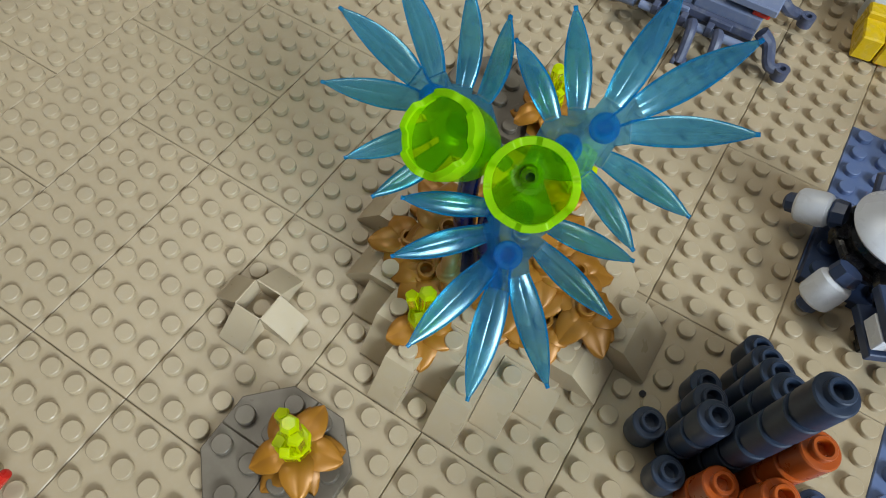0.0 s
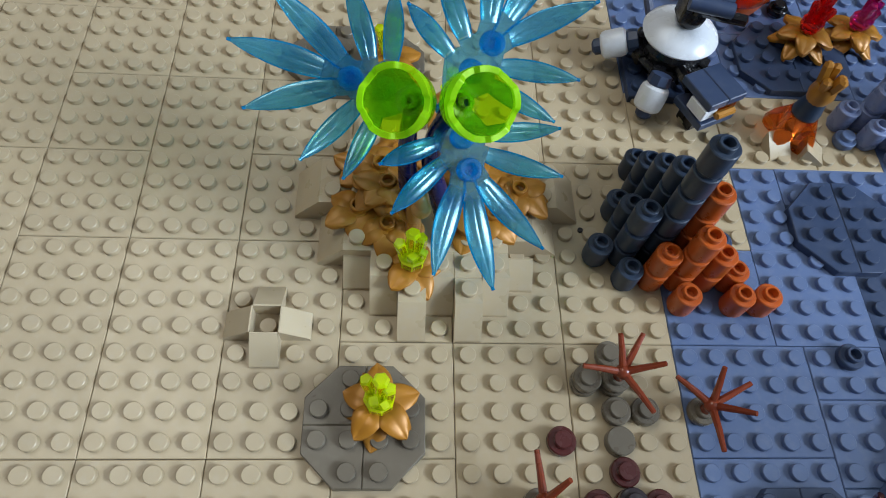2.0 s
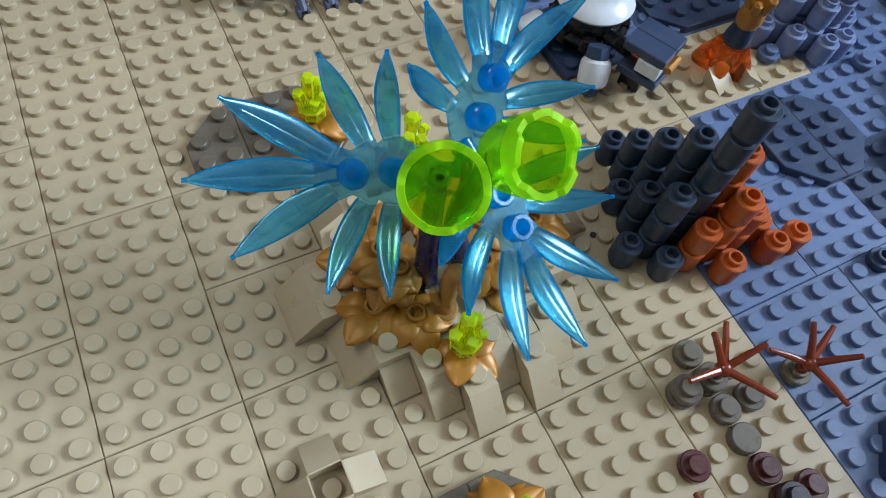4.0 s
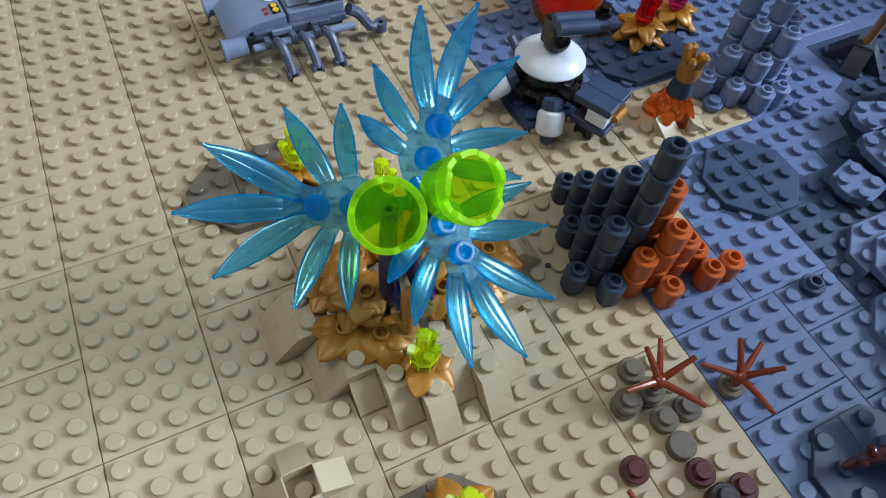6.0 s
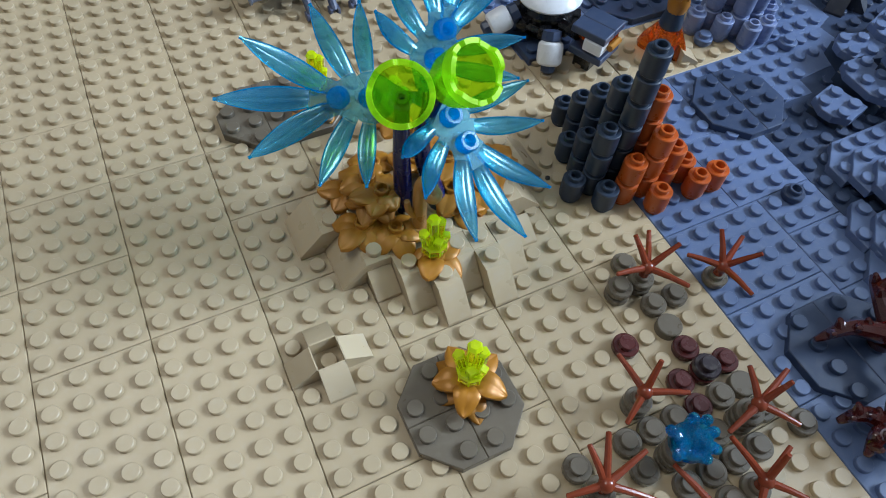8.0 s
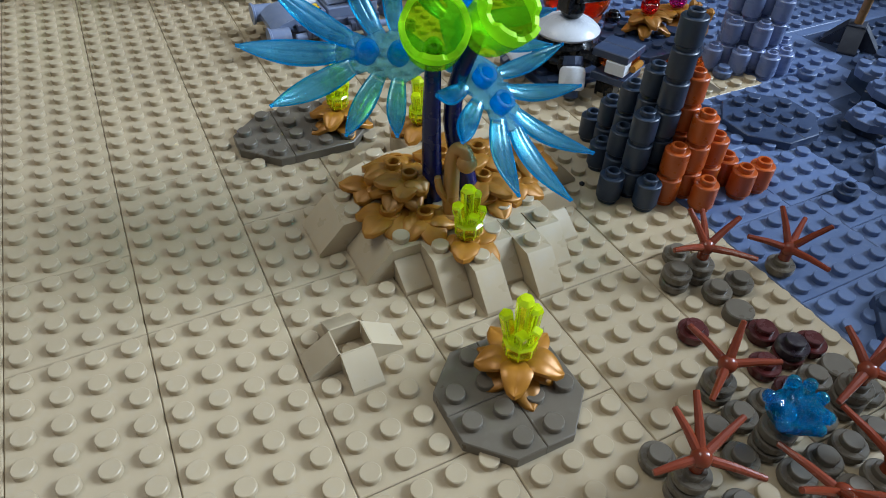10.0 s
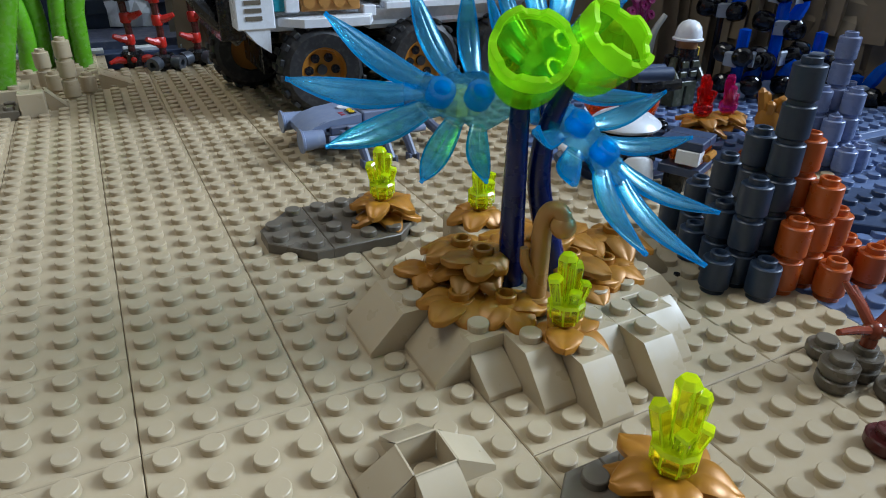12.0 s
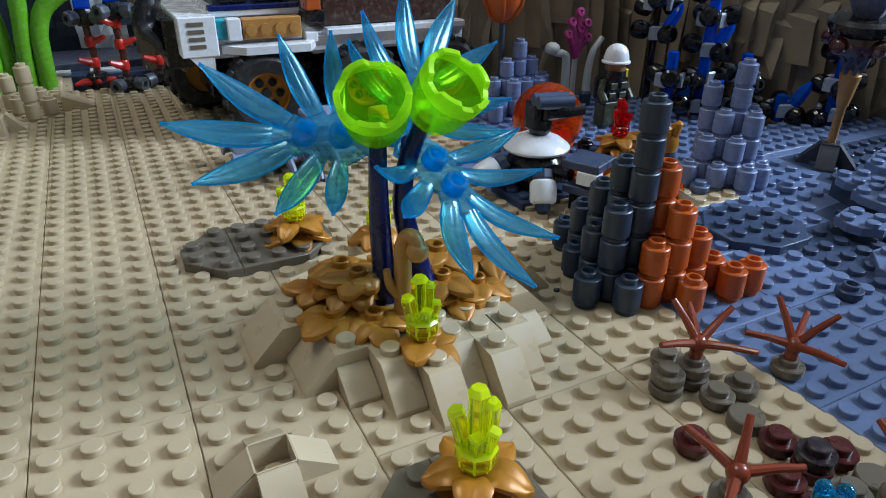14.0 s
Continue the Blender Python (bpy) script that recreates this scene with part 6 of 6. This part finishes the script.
# ---- white truck ----
truck = thing("truck", 9.85, 33.75, 0, "big white toy truck with black tyres and gold wheel rims", "toy vehicle")


TX = 10.8


def tk(x0, x1, y0, y1, z0, z1, mat, name="panel", label="", parent=None, c=0.0005):
    return part(name, Geo().box((x0 - TX) * S, (x1 - TX) * S, (y0 - 35.5) * S, (y1 - 35.5) * S, z0 / 1000, z1 / 1000, c), mat, parent or truck, label)


def wheel(x, y, z=0.0208, face=-1):
    m = Matrix.Translation(((x - 10) * S, (y - 35.5) * S, z)) @ Matrix.Rotation(radians(90 if face < 0 else -90), 4, "X")
    R, w = 0.0202, 0.0080
    wh = part("wheel", Geo().lathe([(0.0108, -w), (0.0168, -w), (0.0192, -w * 0.75), (R, -w * 0.3), (R, w * 0.3), (0.0192, w * 0.75), (0.0168, w), (0.0108, w * 0.9)], 40, m, closed=True), RUBBER, truck, "black ribbed tyre with a gold rim")
    for k in range(18):
        a = 2 * math.pi * k / 18
        for s in (-1, 1):
            mm = m @ Matrix.Rotation(a + (0.09 if s > 0 else -0.09), 4, "Z")
            part("tread", Geo().box(R - 0.0012, R + 0.0009, -0.0016, 0.0016, s * 0.0036 - 0.0034, s * 0.0036 + 0.0034, 0.0004, mm), RUBBER, wh)
    rim = part("rim", Geo().lathe([(0.0022, 0.002), (0.0092, 0.0035), (0.0100, 0.0066), (0.0110, 0.0066), (0.0110, -0.004), (0.0022, -0.004)], 32, m, closed=True), GOLD, wh, "gold wheel rim")
    for k in range(6):
        a = 2 * math.pi * k / 6
        part("rim_hole", Geo().lathe([(0, 0.0028), (0.0021, 0.0028), (0.0021, 0.0040), (0, 0.0040)], 14, m @ Matrix.Translation((0.0064 * math.cos(a), 0.0062 * math.sin(a), 0))), BLACK, rim)
    part("axle_end", Geo().lathe([(0, 0), (0.0024, 0), (0.0024, 0.0036), (0, 0.0036)], 12, m), RUBBER, rim)
    return wh


wheel(4.6, 30.8)
wheel(11.0, 30.8)
wheel(17.1, 30.8)
for x in (2.2, 9.5, 16.0):
    wheel(x, 38.8, face=1)
tk(2.6, 19, 33.2, 38.2, 16, 30, BLACK, "underframe", "black underframe")
tk(1.6, 19.5, 31.2, 40.2, 38, 44, WHITE, "sill")
tk(0.9, 3.0, 30.6, 40.6, 40, 58, WHITE, "front_block", "white front block with vents")
for k in range(4):
    tk(1.4, 2.3, 30.55, 30.62, 44 + 3.3 * k, 45.8 + 3.3 * k, STONE, "vent_slot", "", None, 0.0001)
nose = Geo().put([((x - TX) * S, (y - 35.5) * S, z / 1000) for x, y, z in ((1.2, 30.7, 41), (2.7, 30.7, 41), (2.65, 30.7, 29.5), (1.9, 30.7, 34), (1.2, 40.4, 41), (2.7, 40.4, 41), (2.65, 40.4, 29.5), (1.9, 40.4, 34))],
                 [(0, 3, 2, 1), (4, 5, 6, 7), (0, 4, 7, 3), (3, 7, 6, 2), (1, 2, 6, 5), (0, 1, 5, 4)])
part("bumper", nose, WHITE, truck, "white wedge under the front block")
tk(3.0, 3.9, 30.7, 31.6, 47, 56, TEAL, "teal_inset", "teal inset panel")
tk(3.6, 4.4, 30.5, 31.2, 46.5, 56.5, WHITE, "side_panel")
gr = tk(4.5, 8.0, 30.6, 31.4, 46.5, 56, PALEGOLD, "grille", "pale gold studded grille brick")
for k in range(4):
    part("stud", Geo().lathe([(0, 0), (0.0028, 0), (0.0028, 0.0016), (0, 0.0018)], 14, Matrix.Translation(((4.95 + 0.87 * k - TX) * S, (30.6 - 35.5) * S, 0.0508)) @ Matrix.Rotation(radians(90), 4, "X")), PALEGOLD, gr)
run = part("running_board", Geo().prism([((x - TX) * S, (y - 35.5) * S) for x, y in ((3.2, 30.9), (4.4, 29.8), (8.2, 29.6), (8.9, 30.9))], 0.0405, 0.0445, 0.0005), WHITE, truck, "white angled running board")
tk(8.2, 9.0, 30.6, 31.6, 43, 48, WHITE, "step_end")
tk(8.3, 9.6, 30.8, 33, 52, 58, BLACK, "black_joint")
tk(8.4, 9.3, 30.6, 31.8, 58, 74, ORANGE, "lamp", "orange side lamp block")
tk(9.6, 19.4, 30.6, 31.6, 45.5, 49, WHITE, "side_rail")
side = Geo().put([((x - TX) * S, (y - 35.5) * S, z / 1000) for x, y, z in ((8.9, 30.7, 46), (19.4, 30.7, 46), (19.0, 31.6, 37), (8.9, 31.6, 36), (8.9, 33, 46), (19.4, 33, 46), (19, 33, 37), (8.9, 33, 36))], [(3, 2, 1, 0), (4, 5, 6, 7), (0, 1, 5, 4), (2, 3, 7, 6), (1, 2, 6, 5), (3, 0, 4, 7)])
part("skirt", side, WHITE, truck, "white slanted side skirt")
tk(9.8, 19.0, 32, 39.6, 49, 64, BROWN, "cargo_box", "dark brown cargo box")
tk(2.8, 8.2, 31.6, 39.8, 56, 60.5, WHITE, "cab_floor")
win = tk(3.2, 7.8, 32.0, 39.4, 60.5, 74, SLATE, "cab", "blue-grey windowed cab")
tk(3.6, 5.2, 31.85, 32.02, 62, 71, BLACK, "pane", "dark window pane", win)
tk(5.6, 7.4, 31.85, 32.02, 62, 71, BLACK, "pane", "dark window pane", win)
tk(2.8, 8.2, 31.5, 32.1, 59, 61.5, NAVY, "trim_strip", "navy trim strip under the cab windows")
guard = spline([((0.0 - TX) * S, (33.0 - 35.5) * S, 0.066), ((-0.6 - TX) * S, (33.0 - 35.5) * S, 0.055), ((0.2 - TX) * S, (33.0 - 35.5) * S, 0.046), ((1.6 - TX) * S, (33.2 - 35.5) * S, 0.036)], 6)
part("front_guard", Geo().tube(guard, taper(guard, 0.0060, 0.0080), 12, flat=0.6), BLACK, truck, "black curved front guard")
tk(0.2, 1.6, 32, 39.6, 34, 56, BLACK, "radiator", "black front radiator block")
